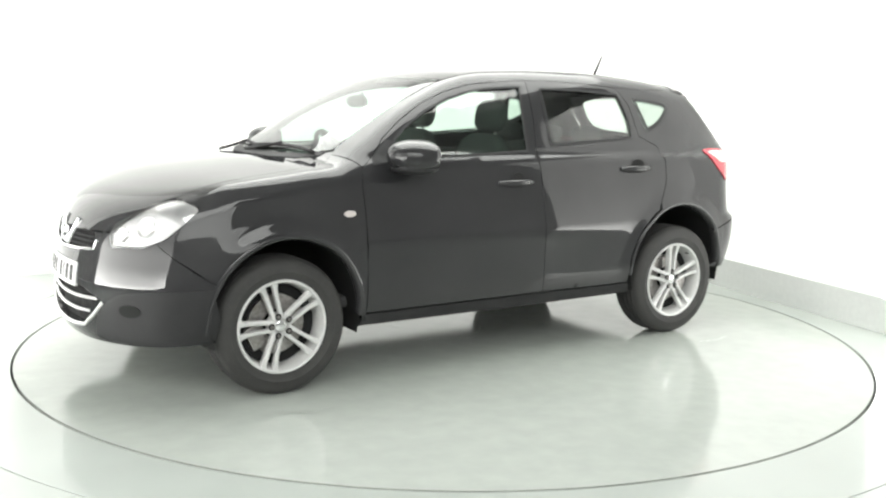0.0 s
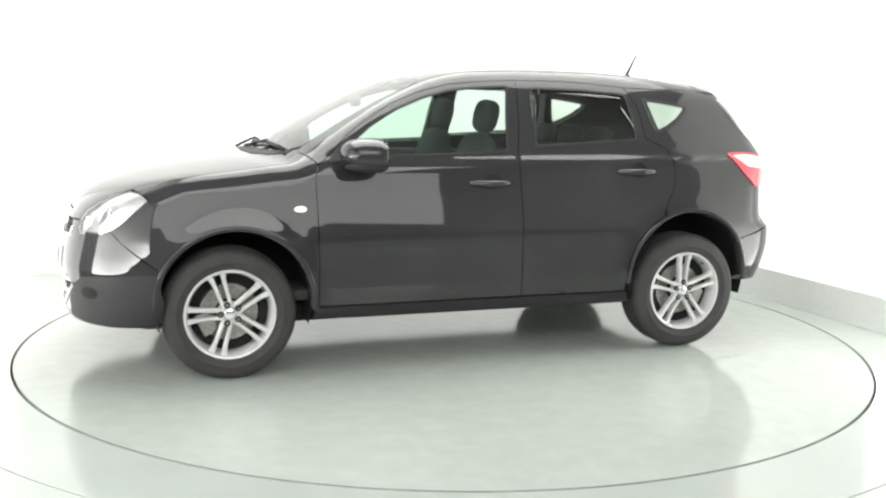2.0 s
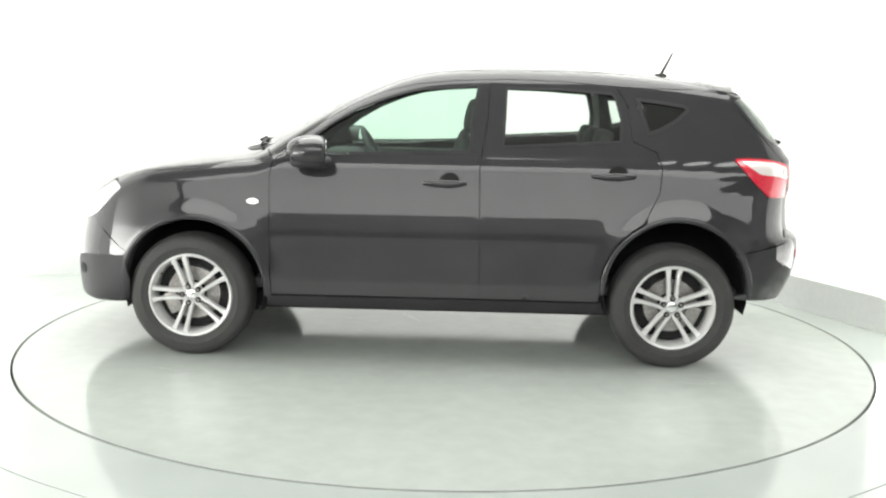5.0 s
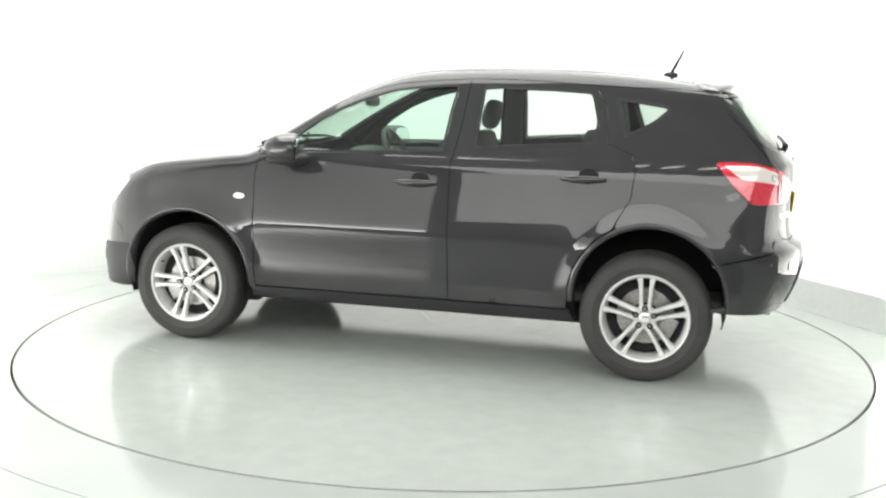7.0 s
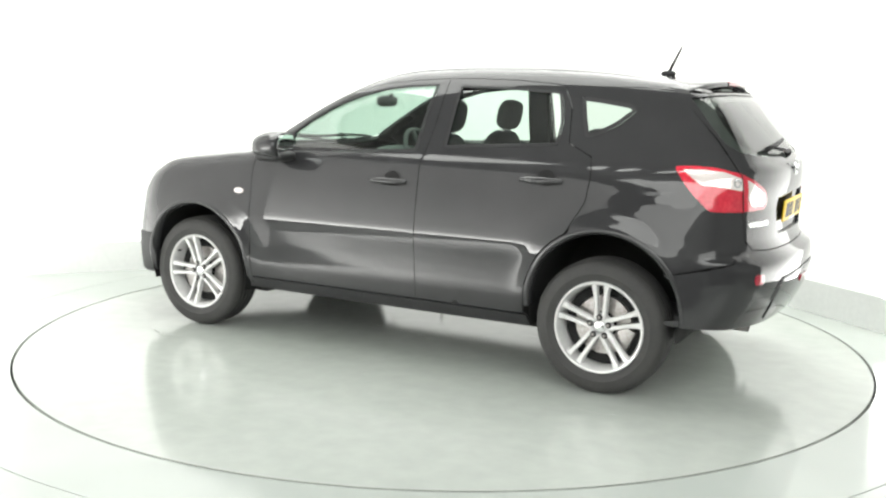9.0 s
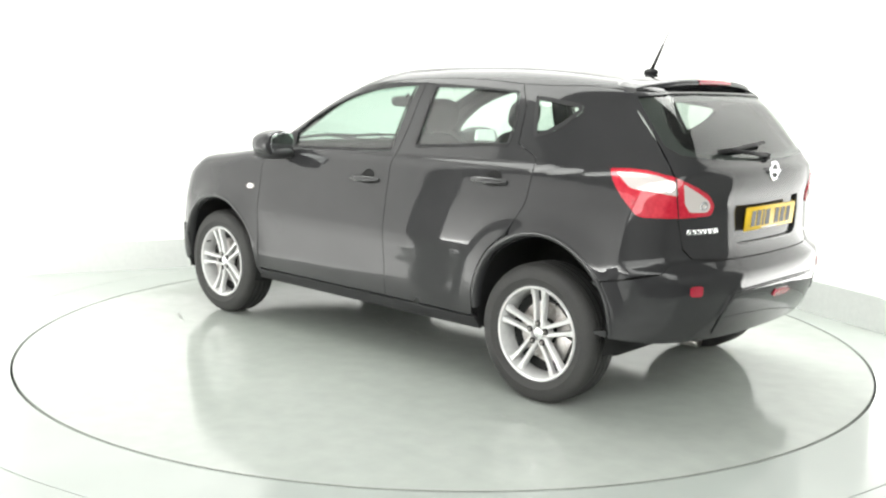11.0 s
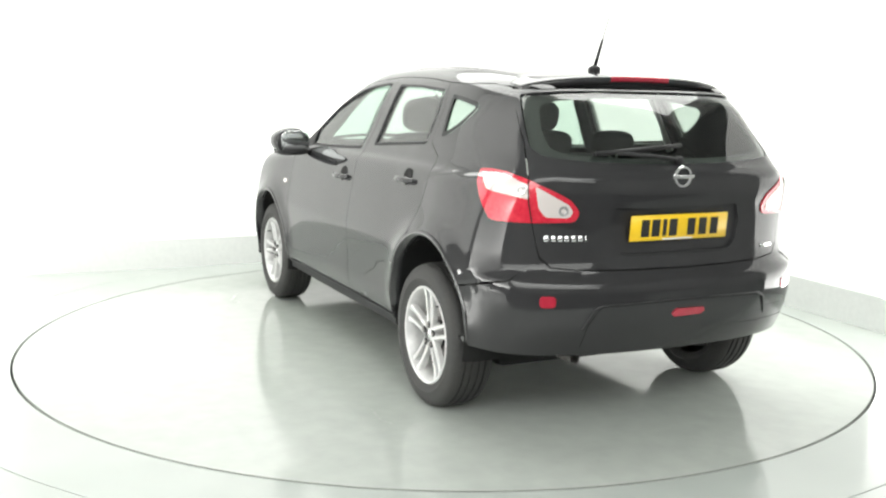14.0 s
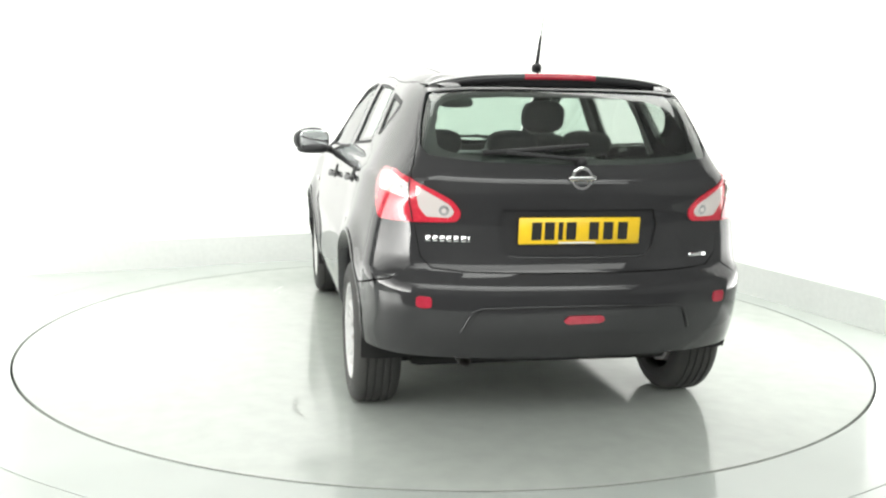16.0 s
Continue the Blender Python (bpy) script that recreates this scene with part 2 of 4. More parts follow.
SECTION = curve_of((0.15, -0.10), (0.25, -0.07), (0.32, -0.035), (0.40, -0.018), (0.46, -0.0125), (0.50, -0.0120), (0.55, -0.0105), (0.61, -0.0070), (0.68, -0.0015), (0.715, 0.0), (0.755, -0.004), (0.80, -0.011), (0.86, -0.021),
                   (0.93, -0.034), (1.0, -0.049), (1.06, -0.062), (1.100, -0.076), (1.122, -0.098), (1.17, -0.122), (1.25, -0.158), (1.35, -0.200), (1.45, -0.247), (1.55, -0.305), (1.7, -0.42))
TAPER = curve_of((1.2, 0.0), (0.9, -0.01), (0.3, 0.0), (-0.9, 0.0), (-1.2, -0.008), (-1.5, -0.022), (-1.75, -0.044), (-2.0, -0.085), (-2.3, -0.16))
UPPER = curve_of((0.95, 0.0), (1.1, 0.25), (1.25, 0.8), (1.4, 1.0), (1.7, 1.1))
NOSE = curve_of((0.1, 2.02), (0.22, 2.09), (0.32, 2.132), (0.45, 2.140), (0.53, 2.140), (0.60, 2.131), (0.68, 2.114), (0.75, 2.099), (0.82, 2.078), (0.9, 2.045), (1.0, 1.95), (1.7, 1.2))
TAIL = curve_of((0.1, -1.90), (0.25, -1.95), (0.35, -2.02), (0.44, -2.07), (0.52, -2.10), (0.60, -2.115), (0.66, -2.115), (0.70, -2.105), (0.735, -2.055), (0.80, -2.040), (0.95, -2.035), (1.06, -2.045), (1.12, -2.040),
                (1.17, -2.00), (1.23, -1.955), (1.37, -1.85), (1.50, -1.735), (1.7, -1.55))


ARCHES, ARCH_R = ((1.29, 0.385), (-1.325, 0.425)), 0.385


def smooth_max(a, b, k):
    h = np.maximum(k - np.abs(a - b), 0) / k
    return np.maximum(a, b) + h * h * k / 4


def outside(x, y, z):
    """Above 0 outside of the body's skin, below 0 inside."""
    y = np.abs(y)
    flare = 0.0
    for ax, az in ARCHES:
        r = np.sqrt((x - ax) ** 2 + (z - az) ** 2)
        flare = flare + 0.018 * np.exp(-((r - ARCH_R) / 0.075) ** 2) * np.clip((z - 0.28) / 0.2, 0, 1)
    side = y - (PLAN(x) + SECTION(z) + TAPER(x) * UPPER(z) + flare)
    top = z - (TOP(x + SWEEP(x) * y * y) - CROWN(x) * y * y)
    nose = x - (NOSE(z) - 0.26 * y ** 2 - 0.34 * y ** 4)
    tail = (TAIL(z) + 0.09 * y ** 2 + (0.33 - 0.17 * np.clip((z - 1.10) / 0.15, 0, 1)) * y ** 4) - x
    f = smooth_max(side, top, 0.08)
    f = smooth_max(f, nose, 0.12)
    return smooth_max(f, tail, 0.10)


def skin(o, d, near=0.0, far=3.0, steps=70):
    """Where lines that come in from o + far * d towards o + near * d first meet the skin."""
    o, d = np.atleast_2d(np.asarray(o, float)), np.asarray(d, float)
    d = np.broadcast_to(d, o.shape)
    s = np.full(len(o), far)
    step = (far - near) / steps
    live = np.ones(len(o), bool)
    for _ in range(steps):
        q = o + (s - step)[:, None] * d
        live &= outside(q[:, 0], q[:, 1], q[:, 2]) > 0
        s = np.where(live, s - step, s)
    lo, hi = s - step, s
    for _ in range(20):
        mid = (lo + hi) / 2
        q = o + mid[:, None] * d
        out = outside(q[:, 0], q[:, 1], q[:, 2]) > 0
        hi, lo = np.where(out, mid, hi), np.where(out, lo, mid)
    return o + hi[:, None] * d


def skin_normal(p):
    e = 1e-3
    g = np.stack([outside(*(p + e * np.eye(3)[i]).T) - outside(*(p - e * np.eye(3)[i]).T) for i in range(3)], 1)
    return g / np.linalg.norm(g, axis=1)[:, None]


# ---- skin panels: an outline on the skin, filled with a fine net that lies on the body's shape ----
from mathutils.geometry import delaunay_2d_cdt


def part(name, bm, mat, parent=None, label="", smooth=True, normals=None):
    """Links a bmesh, or (verts, faces), as one mesh object under a thing or a part."""
    me = bpy.data.meshes.new(name)
    if isinstance(bm, tuple):
        me.from_pydata(bm[0], [], bm[1])
        me.update()
    else:
        bm.to_mesh(me)
        bm.free()
    me.materials.append(mat)
    if smooth:
        me.polygons.foreach_set("use_smooth", [True] * len(me.polygons))
    if normals is not None:
        me.normals_split_custom_set_from_vertices([tuple(n) for n in normals])
    ob = new(name, me)
    ob.parent = parent
    if label:
        ob["label"] = label
    return ob


def up(*pts):
    """Skin points over (x, y)."""
    p = np.array(pts, float)
    return skin(np.column_stack([p, np.full(len(p), 0.4)]), (0, 0, 1), 0.0, 1.5)


def flank(*pts):
    """Skin points of the left side at (x, z)."""
    p = np.array(pts, float)
    return skin(np.column_stack([p[:, 0], np.zeros(len(p)), p[:, 1]]), (0, 1, 0), 0.1, 1.1)


def wrap(cx, *pts):
    """Skin points round the nose (cx above 0) or the tail, at (angle, z)."""
    p = np.array(pts, float)
    a = np.radians(p[:, 0])
    s = 1 if cx > 0 else -1
    return skin(np.column_stack([np.full(len(p), cx), 0 * a, p[:, 1]]), np.column_stack([s * np.cos(a), np.sin(a), 0 * a]), 0.3, 1.3)


def arch(i, a0, a1, n=14, grow=0.0):
    """(x, z) along a wheel arch between two angles from straight back, going up."""
    ax, az = ARCHES[i]
    return [(ax + (ARCH_R + grow) * math.cos(radians(a)), az + (ARCH_R + grow) * math.sin(radians(a))) for a in np.linspace(a0, a1, n)]


class Along:
    """Lays the skin flat along one direction."""
    def __init__(self, d):
        d = np.array(d, float)
        self.d = d / np.linalg.norm(d)
        u = np.cross(self.d, (0, 0, 1.0)) if abs(self.d[2]) < 0.9 else np.array((1.0, 0, 0))
        self.u = u / np.linalg.norm(u)
        self.v = np.cross(self.u, self.d)

    def flat(self, p):
        self.near, self.far = (p @ self.d).min() - 0.3, (p @ self.d).max() + 0.3
        return np.column_stack([p @ self.u, p @ self.v])

    def back(self, q):
        return skin(q[:, :1] * self.u + q[:, 1:] * self.v, self.d, self.near, self.far)


class Round:
    """Lays the skin flat round an upright axis at (cx, 0)."""
    def __init__(self, cx):
        self.cx, self.s = cx, 1 if cx > 0 else -1

    def flat(self, p):
        return np.column_stack([np.arctan2(p[:, 1], self.s * (p[:, 0] - self.cx)) * 0.85, p[:, 2]])

    def back(self, q):
        return wrap(self.cx, *np.column_stack([np.degrees(q[:, 0] / 0.85), q[:, 1]]))


def inside(q, poly):
    x, y = q[:, 0][:, None], q[:, 1][:, None]
    x0, y0 = poly[:, 0][None], poly[:, 1][None]
    x1, y1 = np.roll(poly[:, 0], -1)[None], np.roll(poly[:, 1], -1)[None]
    cross = ((y0 > y) != (y1 > y)) & (x < (x1 - x0) * (y - y0) / np.where(y1 == y0, 1e-9, y1 - y0) + x0)
    return cross.sum(1) % 2 == 1


def even(poly, step):
    """An outline with points at even steps; its corners stay."""
    out = []
    for a, b in zip(poly, np.roll(poly, -1, axis=0)):
        n = max(1, int(round(np.linalg.norm(b - a) / step)))
        out += [a + (b - a) * k / n for k in range(n)]
    return np.array(out)


def rounded(poly, r, n=4):
    """An outline with its corners cut round."""
    out = []
    for a, b, c in zip(np.roll(poly, 1, axis=0), poly, np.roll(poly, -1, axis=0)):
        ra, rc = min(r, np.linalg.norm(a - b) * 0.45), min(r, np.linalg.norm(c - b) * 0.45)
        p, q = b + (a - b) / np.linalg.norm(a - b) * ra, b + (c - b) / np.linalg.norm(c - b) * rc
        for k in range(n + 1):
            t = k / n
            out.append((1 - t) ** 2 * p + 2 * t * (1 - t) * b + t * t * q)
    return np.array(out)


def shrunk(poly, d):
    """An outline moved inwards by d."""
    if d == 0:
        return poly
    area2 = np.sum(poly[:, 0] * np.roll(poly[:, 1], -1) - np.roll(poly[:, 0], -1) * poly[:, 1])
    e = np.roll(poly, -1, axis=0) - poly
    n = np.column_stack([-e[:, 1], e[:, 0]]) / (np.linalg.norm(e, axis=1)[:, None] + 1e-9) * np.sign(area2)
    m = n + np.roll(n, 1, axis=0)
    m = m / np.maximum(np.linalg.norm(m, axis=1)[:, None], 0.6)
    return poly + m * d


def panel(name, outline, way, mat, parent, label="", holes=(), step=0.03, lift=0.0, depth=0.02, gap=0.002, corner=0.0, hole_corner=0.0, both=False, parents=None):
    """A skin panel with folded edges. both: also its twin on the right side. Returns the panel, or the two."""
    loops = [way.flat(np.vstack(outline))]
    loops[0] = shrunk(rounded(loops[0], corner) if corner else loops[0], gap)
    for h in holes:
        f = way.flat(np.vstack(h))
        loops.append(rounded(f, hole_corner) if hole_corner else f)
    way.flat(np.vstack(outline))
    loops = [even(q, step) for q in loops]
    lo, hi = loops[0].min(0), loops[0].max(0)
    g = np.stack(np.meshgrid(np.arange(lo[0], hi[0], step), np.arange(lo[1], hi[1], step)), -1).reshape(-1, 2)
    keep = inside(g, loops[0])
    for h in loops[1:]:
        keep &= ~inside(g, h)
    rim = np.vstack(loops)
    g = g[keep]
    if len(g):
        g = g[np.min(((g[:, None] - rim[None]) ** 2).sum(2), axis=1) > (0.5 * step) ** 2]
    q = np.vstack([rim, g])
    edges, start, spans = [], 0, []
    for l in loops:
        n = len(l)
        edges += [(start + i, start + (i + 1) % n) for i in range(n)]
        spans.append((start, n))
        start += n
    vo, _, fo, vi, _, _ = delaunay_2d_cdt([Vector(p) for p in q], edges, [], 0, 1e-6)
    q2 = np.array([tuple(v) for v in vo])
    tri = np.array([f for f in fo if len(f) == 3])
    mid = q2[tri].mean(1)
    ok = inside(mid, loops[0])
    for h in loops[1:]:
        ok &= ~inside(mid, h)
    tri = tri[ok]
    p = way.back(q2)
    nrm = skin_normal(p)
    p = p + nrm * lift
    facing = np.cross(p[tri[:, 1]] - p[tri[:, 0]], p[tri[:, 2]] - p[tri[:, 0]])
    wrong = (facing * nrm[tri[:, 0]]).sum(1) < 0
    tri[wrong] = tri[wrong][:, ::-1]
    where = {}
    for new_i, olds in enumerate(vi):
        for o in olds:
            where[o] = new_i
    verts, norms, faces = [*p], [*nrm], [tuple(int(i) for i in f) for f in tri]
    for s, n in spans:
        idx = [where[s + i] for i in range(n)]
        b = len(verts)
        verts += [p[i] for i in idx] + [p[i] - nrm[i] * depth for i in idx]
        norms += [nrm[i] for i in idx] * 2
        for i in range(n):
            j = (i + 1) % n
            faces.append((b + i, b + j, b + n + j, b + n + i))
    verts, norms = np.array(verts), np.array(norms)
    nf = len(tri)

    def make(vs, ns, fs, owner):
        ob = part(name, ([tuple(v) for v in vs], fs), mat, owner, label)
        me = ob.data
        loop_n = []
        for k, f in enumerate(fs):
            if k < nf:
                loop_n += [tuple(ns[i]) for i in f]
            else:
                a, b2, c = (np.array(vs[i]) for i in f[:3])
                w = np.cross(b2 - a, c - b2)
                w = w / (np.linalg.norm(w) + 1e-12)
                loop_n += [tuple(w)] * len(f)
        me.normals_split_custom_set(loop_n)
        return ob

    left = make(verts, norms, faces, parent)
    if not both:
        return left
    m = np.array((1, -1, 1))
    right = make(verts * m, norms * m, [f[::-1] for f in faces], parents if parents is not None else parent)
    return left, right


# ---- the car ----
car = tagged(new("car"), "glossy black five-door compact SUV with silver alloy wheels", "car")
SIDE, FRONT, BACK = Along((0, 0.96, 0.28)), Round(1.2), Round(-1.2)
OVER = Along((0, 0, 1))

# shared outlines of the left half
HOOD_EDGE = [(0.905, 0.585), (1.00, 0.645), (1.2, 0.685), (1.45, 0.70), (1.65, 0.69), (1.76, 0.66)]
LAMP_TOP = [(1.76, 0.655), (1.846, 0.600), (1.937, 0.545), (2.005, 0.485)]
SCREEN_SIDE = [(0.90, 0.560), (0.725, 0.535), (0.507, 0.512), (0.33, 0.495), (0.20, 0.478)]
SCREEN_BASE = [(1.105, 0.0), (1.085, 0.25), (1.02, 0.42), (0.94, 0.53)]
SCREEN_TOP = [(0.215, 0.40), (0.25, 0.2), (0.26, 0.0)]
DOOR_TOP = [(0.79, 1.135), (0.70, 1.225), (0.585, 1.308), (0.43, 1.400), (0.27, 1.465), (0.10, 1.508), (-0.08, 1.527), (-0.31, 1.540)]
REAR_TOP = [(-0.31, 1.540), (-0.50, 1.541), (-0.75, 1.533), (-0.99, 1.512)]


def mirrored(pts):
    return [(x, -y) for x, y in reversed(pts)]


hood = panel("hood", [up(*[(1.108, 0.0), (1.088, 0.25), (1.03, 0.42), (0.95, 0.53)], *HOOD_EDGE, *LAMP_TOP, (2.03, 0.42), (2.062, 0.3), (2.085, 0.15), (2.09, 0.0),
                         *mirrored([(2.03, 0.42), (2.062, 0.3), (2.085, 0.15)]), *mirrored(LAMP_TOP), *mirrored(HOOD_EDGE), *mirrored([(1.088, 0.25), (1.03, 0.42), (0.95, 0.53)]))],
             OVER, PAINT, car, "black bonnet, white with reflected light", step=0.04)
windscreen = panel("windscreen", [up(*SCREEN_BASE, *SCREEN_SIDE, *SCREEN_TOP, *mirrored(SCREEN_TOP[:-1]), *mirrored(SCREEN_SIDE), *mirrored(SCREEN_BASE[1:]))],
                   OVER, SCREEN_GLASS, car, "tinted laminated windscreen", step=0.05, gap=0.004, depth=0.005)
ROOF_SIDE = [(0.20, 0.478), (0.0, 0.495), (-0.4, 0.508), (-0.8, 0.508), (-1.2, 0.495), (-1.5, 0.470), (-1.66, 0.452)]
roof = panel("roof", [up(*[(0.265, 0.0), (0.255, 0.2), (0.22, 0.40)], *ROOF_SIDE, (-1.69, 0.2), (-1.70, 0.0), (-1.69, -0.2), *mirrored(ROOF_SIDE), *mirrored([(0.255, 0.2), (0.22, 0.40)]))],
             OVER, PAINT, car, "black roof skin", step=0.05)

# pillars and roof rails, one on each side, from the cowl to the tail
panel("roof_rail", [up(*SCREEN_SIDE, *ROOF_SIDE[1:]), flank((-1.42, 1.505), (-1.2, 1.505)), flank(*REAR_TOP[::-1]), flank(*DOOR_TOP[::-1][1:]), flank((0.86, 1.085)), up((0.93, 0.60))],
      Along((0.1, 0.72, 0.69)), PAINT, car, "black screen pillar and roof rail", step=0.03, both=True)

# front wings
panel("front_wing", [up(*HOOD_EDGE), wrap(1.2, (54.3, 0.945), (58.6, 0.919), (55.8, 0.878), (52.5, 0.828), (49.2, 0.783), (46.5, 0.763), (51.5, 0.70)), flank((1.69, 0.60)), flank(*arch(0, 28, 180, 22)), flank((0.885, 0.315), (0.862, 0.315), (0.868, 0.60), (0.872, 0.84), (0.878, 1.0), (0.86, 1.085)), up((0.93, 0.60))],
      Along((0.30, 0.80, 0.52)), PAINT, car, "black front wing", step=0.03, gap=0.001, both=True)

# doors, with the window openings cut through
FRONT_GLASS = [(0.63, 1.120), (0.20, 1.128), (-0.205, 1.145), (-0.228, 1.358), (-0.255, 1.510), (-0.05, 1.497), (0.105, 1.478), (0.26, 1.436), (0.414, 1.374), (0.567, 1.285), (0.655, 1.215)]
REAR_GLASS_EDGE = [(-0.372, 1.172), (-0.70, 1.192), (-1.018, 1.212), (-1.026, 1.327), (-0.995, 1.445), (-0.978, 1.478), (-0.68, 1.497), (-0.388, 1.502)]
front_doors = panel("front_door", [flank((0.866, 0.36), (0.868, 0.60), (0.872, 0.84), (0.878, 1.0), (0.86, 1.085)), flank(*DOOR_TOP), flank((-0.29, 1.30), (-0.255, 1.10), (-0.257, 0.97), (-0.268, 0.45), (-0.268, 0.36))],
                    SIDE, PAINT, car, "black front door", holes=[flank(*FRONT_GLASS)], step=0.03, hole_corner=0.02, both=True)
rear_doors = panel("rear_door", [flank((-0.268, 0.36), (-0.268, 0.45), (-0.257, 0.97), (-0.255, 1.10), (-0.29, 1.30)), flank(*REAR_TOP), flank((-1.055, 1.40), (-1.075, 1.225), (-1.205, 1.165), (-1.228, 1.076), (-1.215, 0.95), (-1.15, 0.83)), flank(*arch(1, 62, 10, 10, 0.03)), flank((-0.91, 0.36))],
                   SIDE, PAINT, car, "black rear door", holes=[flank(*REAR_GLASS_EDGE)], step=0.03, hole_corner=0.02, both=True)
for door, sheet in zip(front_doors, panel("window", [flank(*FRONT_GLASS)], SIDE, GLASS, None, "green-tinted door window", step=0.06, lift=-0.008, depth=0.004, gap=-0.006, corner=0.02, both=True)):
    sheet.parent = door
for door, sheet in zip(rear_doors, panel("window", [flank(*REAR_GLASS_EDGE)], SIDE, DOOR_GLASS, None, "pale tinted door window", step=0.06, lift=-0.008, depth=0.004, gap=-0.006, corner=0.02, both=True)):
    sheet.parent = door


def seal(name, loop, parent, width, lift, mat, label="", side=1):
    """A flat strip that runs on the skin inside an outline of (x, z)."""
    f = rounded(SIDE.flat(flank(*loop)), 0.02)
    outer = even(f, 0.03)
    inner = shrunk(outer, width)
    a, b = SIDE.back(outer), SIDE.back(inner)
    a, b = a + skin_normal(a) * lift, b + skin_normal(b) * lift
    n = len(a)
    v = np.vstack([a, b]) * np.array((1, side, 1))
    return part(name, ([tuple(q) for q in v], [(i, (i + 1) % n, n + (i + 1) % n, n + i)[::side] for i in range(n)]), mat, parent, label)


for k, s in ((0, 1), (1, -1)):
    seal("window_seal", FRONT_GLASS, front_doors[k], 0.014, 0.003, TRIM, "black rubber window seal", s)
    seal("window_seal", REAR_GLASS_EDGE, rear_doors[k], 0.014, 0.003, TRIM, "black rubber window seal", s)

# sills
panel("sill", [flank((0.90, 0.29), (0.878, 0.353), (0.3, 0.353), (-0.4, 0.353), (-0.925, 0.353), (-0.95, 0.29), (-0.4, 0.285), (0.3, 0.285))], SIDE, TRIM, car, "satin black sill cladding", step=0.04, both=True)

# rear quarters with their small windows
QUARTER_GLASS = [(-1.155, 1.252), (-1.215, 1.268), (-1.31, 1.318), (-1.392, 1.388), (-1.372, 1.420), (-1.20, 1.446), (-1.095, 1.456), (-1.12, 1.36)]
GATE_SIDE = np.array([(-1.545, 0.553, 1.483), (-1.665, 0.590, 1.365), (-1.775, 0.622, 1.255), (-1.85, 0.655, 1.175), (-1.912, 0.684, 1.105), (-1.930, 0.680, 0.94), (-1.95, 0.655, 0.80)])
QUARTER = Along((-0.42, 0.83, 0.36))
quarters = panel("rear_quarter", [flank(*REAR_TOP[-1:]), flank((-1.2, 1.505), (-1.42, 1.505)), GATE_SIDE, wrap(-1.2, (47, 0.70), (56, 0.665), (64, 0.635)), flank((-1.69, 0.60)), flank(*arch(1, 154, 62, 14)), flank((-1.15, 0.83), (-1.215, 0.95), (-1.228, 1.076), (-1.205, 1.165), (-1.075, 1.225), (-1.055, 1.40))],
                 QUARTER, PAINT, car, "black rear quarter panel", holes=[flank(*QUARTER_GLASS)], step=0.025, hole_corner=0.02, both=True)
for q, sheet in zip(quarters, panel("quarter_window", [flank(*QUARTER_GLASS)], QUARTER, REAR_GLASS, None, "small triangular tinted window", step=0.05, lift=-0.006, depth=0.004, gap=-0.006, corner=0.02, both=True)):
    sheet.parent = q
for k, s in ((0, 1), (1, -1)):
    seal("window_seal", QUARTER_GLASS, quarters[k], 0.022, 0.002, TRIM, "black rubber window seal", s)

# tailgate, with the rear window cut through
GATE = [(0.0, 1.492), (0.20, 1.492), (0.40, 1.489), (0.50, 1.484)]
gate_top = skin(np.array([(-1.2, y, z) for y, z in GATE]), (-1, 0, 0), 0.2, 1.0)
gate_low = wrap(-1.2, (38, 0.752), (30, 0.740), (15, 0.736), (0, 0.735))
WINDOW_L = np.array([(-1.744, 0.0, 1.482), (-1.73, 0.2, 1.482), (-1.70, 0.40, 1.478), (-1.60, 0.535, 1.462), (-1.70, 0.585, 1.355), (-1.81, 0.622, 1.245), (-1.865, 0.585, 1.208), (-1.945, 0.42, 1.187), (-1.98, 0.2, 1.178), (-1.99, 0.0, 1.176)])
half = np.vstack([gate_top, GATE_SIDE, gate_low])
other = half[::-1] * np.array((1, -1, 1))
pane = np.vstack([WINDOW_L, (WINDOW_L[1:-1] * np.array((1, -1, 1)))[::-1]])
plate_l = skin(np.array([(-1.2, y, z) for y, z in ((0.0, 0.995), (0.18, 0.997), (0.325, 0.998), (0.345, 0.93), (0.325, 0.835), (0.29, 0.805), (0.15, 0.800), (0.0, 0.800))]), (-1, 0, 0), 0.2, 1.2)
plate_hole = np.vstack([plate_l, (plate_l[1:-1] * np.array((1, -1, 1)))[::-1]])
tailgate = panel("tailgate", [half, other[1:-1]], BACK, PAINT, car, "black tailgate with a recessed number plate", holes=[pane, plate_hole], step=0.028, hole_corner=0.01, gap=0.003)
panel("plate_recess", [plate_hole], BACK, PAINT, tailgate, step=0.04, lift=-0.016, depth=0.002, gap=-0.003)
panel("rear_window", [pane], BACK, REAR_GLASS, tailgate, "grey-tinted rear window", step=0.06, lift=-0.006, depth=0.004, gap=-0.005)

SIGHT = np.array([(-1.74, 0.0, 1.462), (-1.72, 0.25, 1.460), (-1.68, 0.40, 1.450), (-1.66, 0.465, 1.425), (-1.74, 0.515, 1.335), (-1.84, 0.535, 1.245), (-1.90, 0.47, 1.222), (-1.95, 0.30, 1.210), (-1.98, 0.0, 1.204)])
panel("window_border", [pane], BACK, DASH, tailgate, "black printed border of the rear window", holes=[np.vstack([SIGHT, (SIGHT[1:-1] * np.array((1, -1, 1)))[::-1]])], step=0.03, lift=-0.016, depth=0.003, gap=-0.004, hole_corner=0.03)

# bumpers
rear_low = [(66, 0.40), (58, 0.385), (45, 0.375), (25, 0.372), (0, 0.37), (-25, 0.372), (-45, 0.375), (-58, 0.385), (-66, 0.40)]
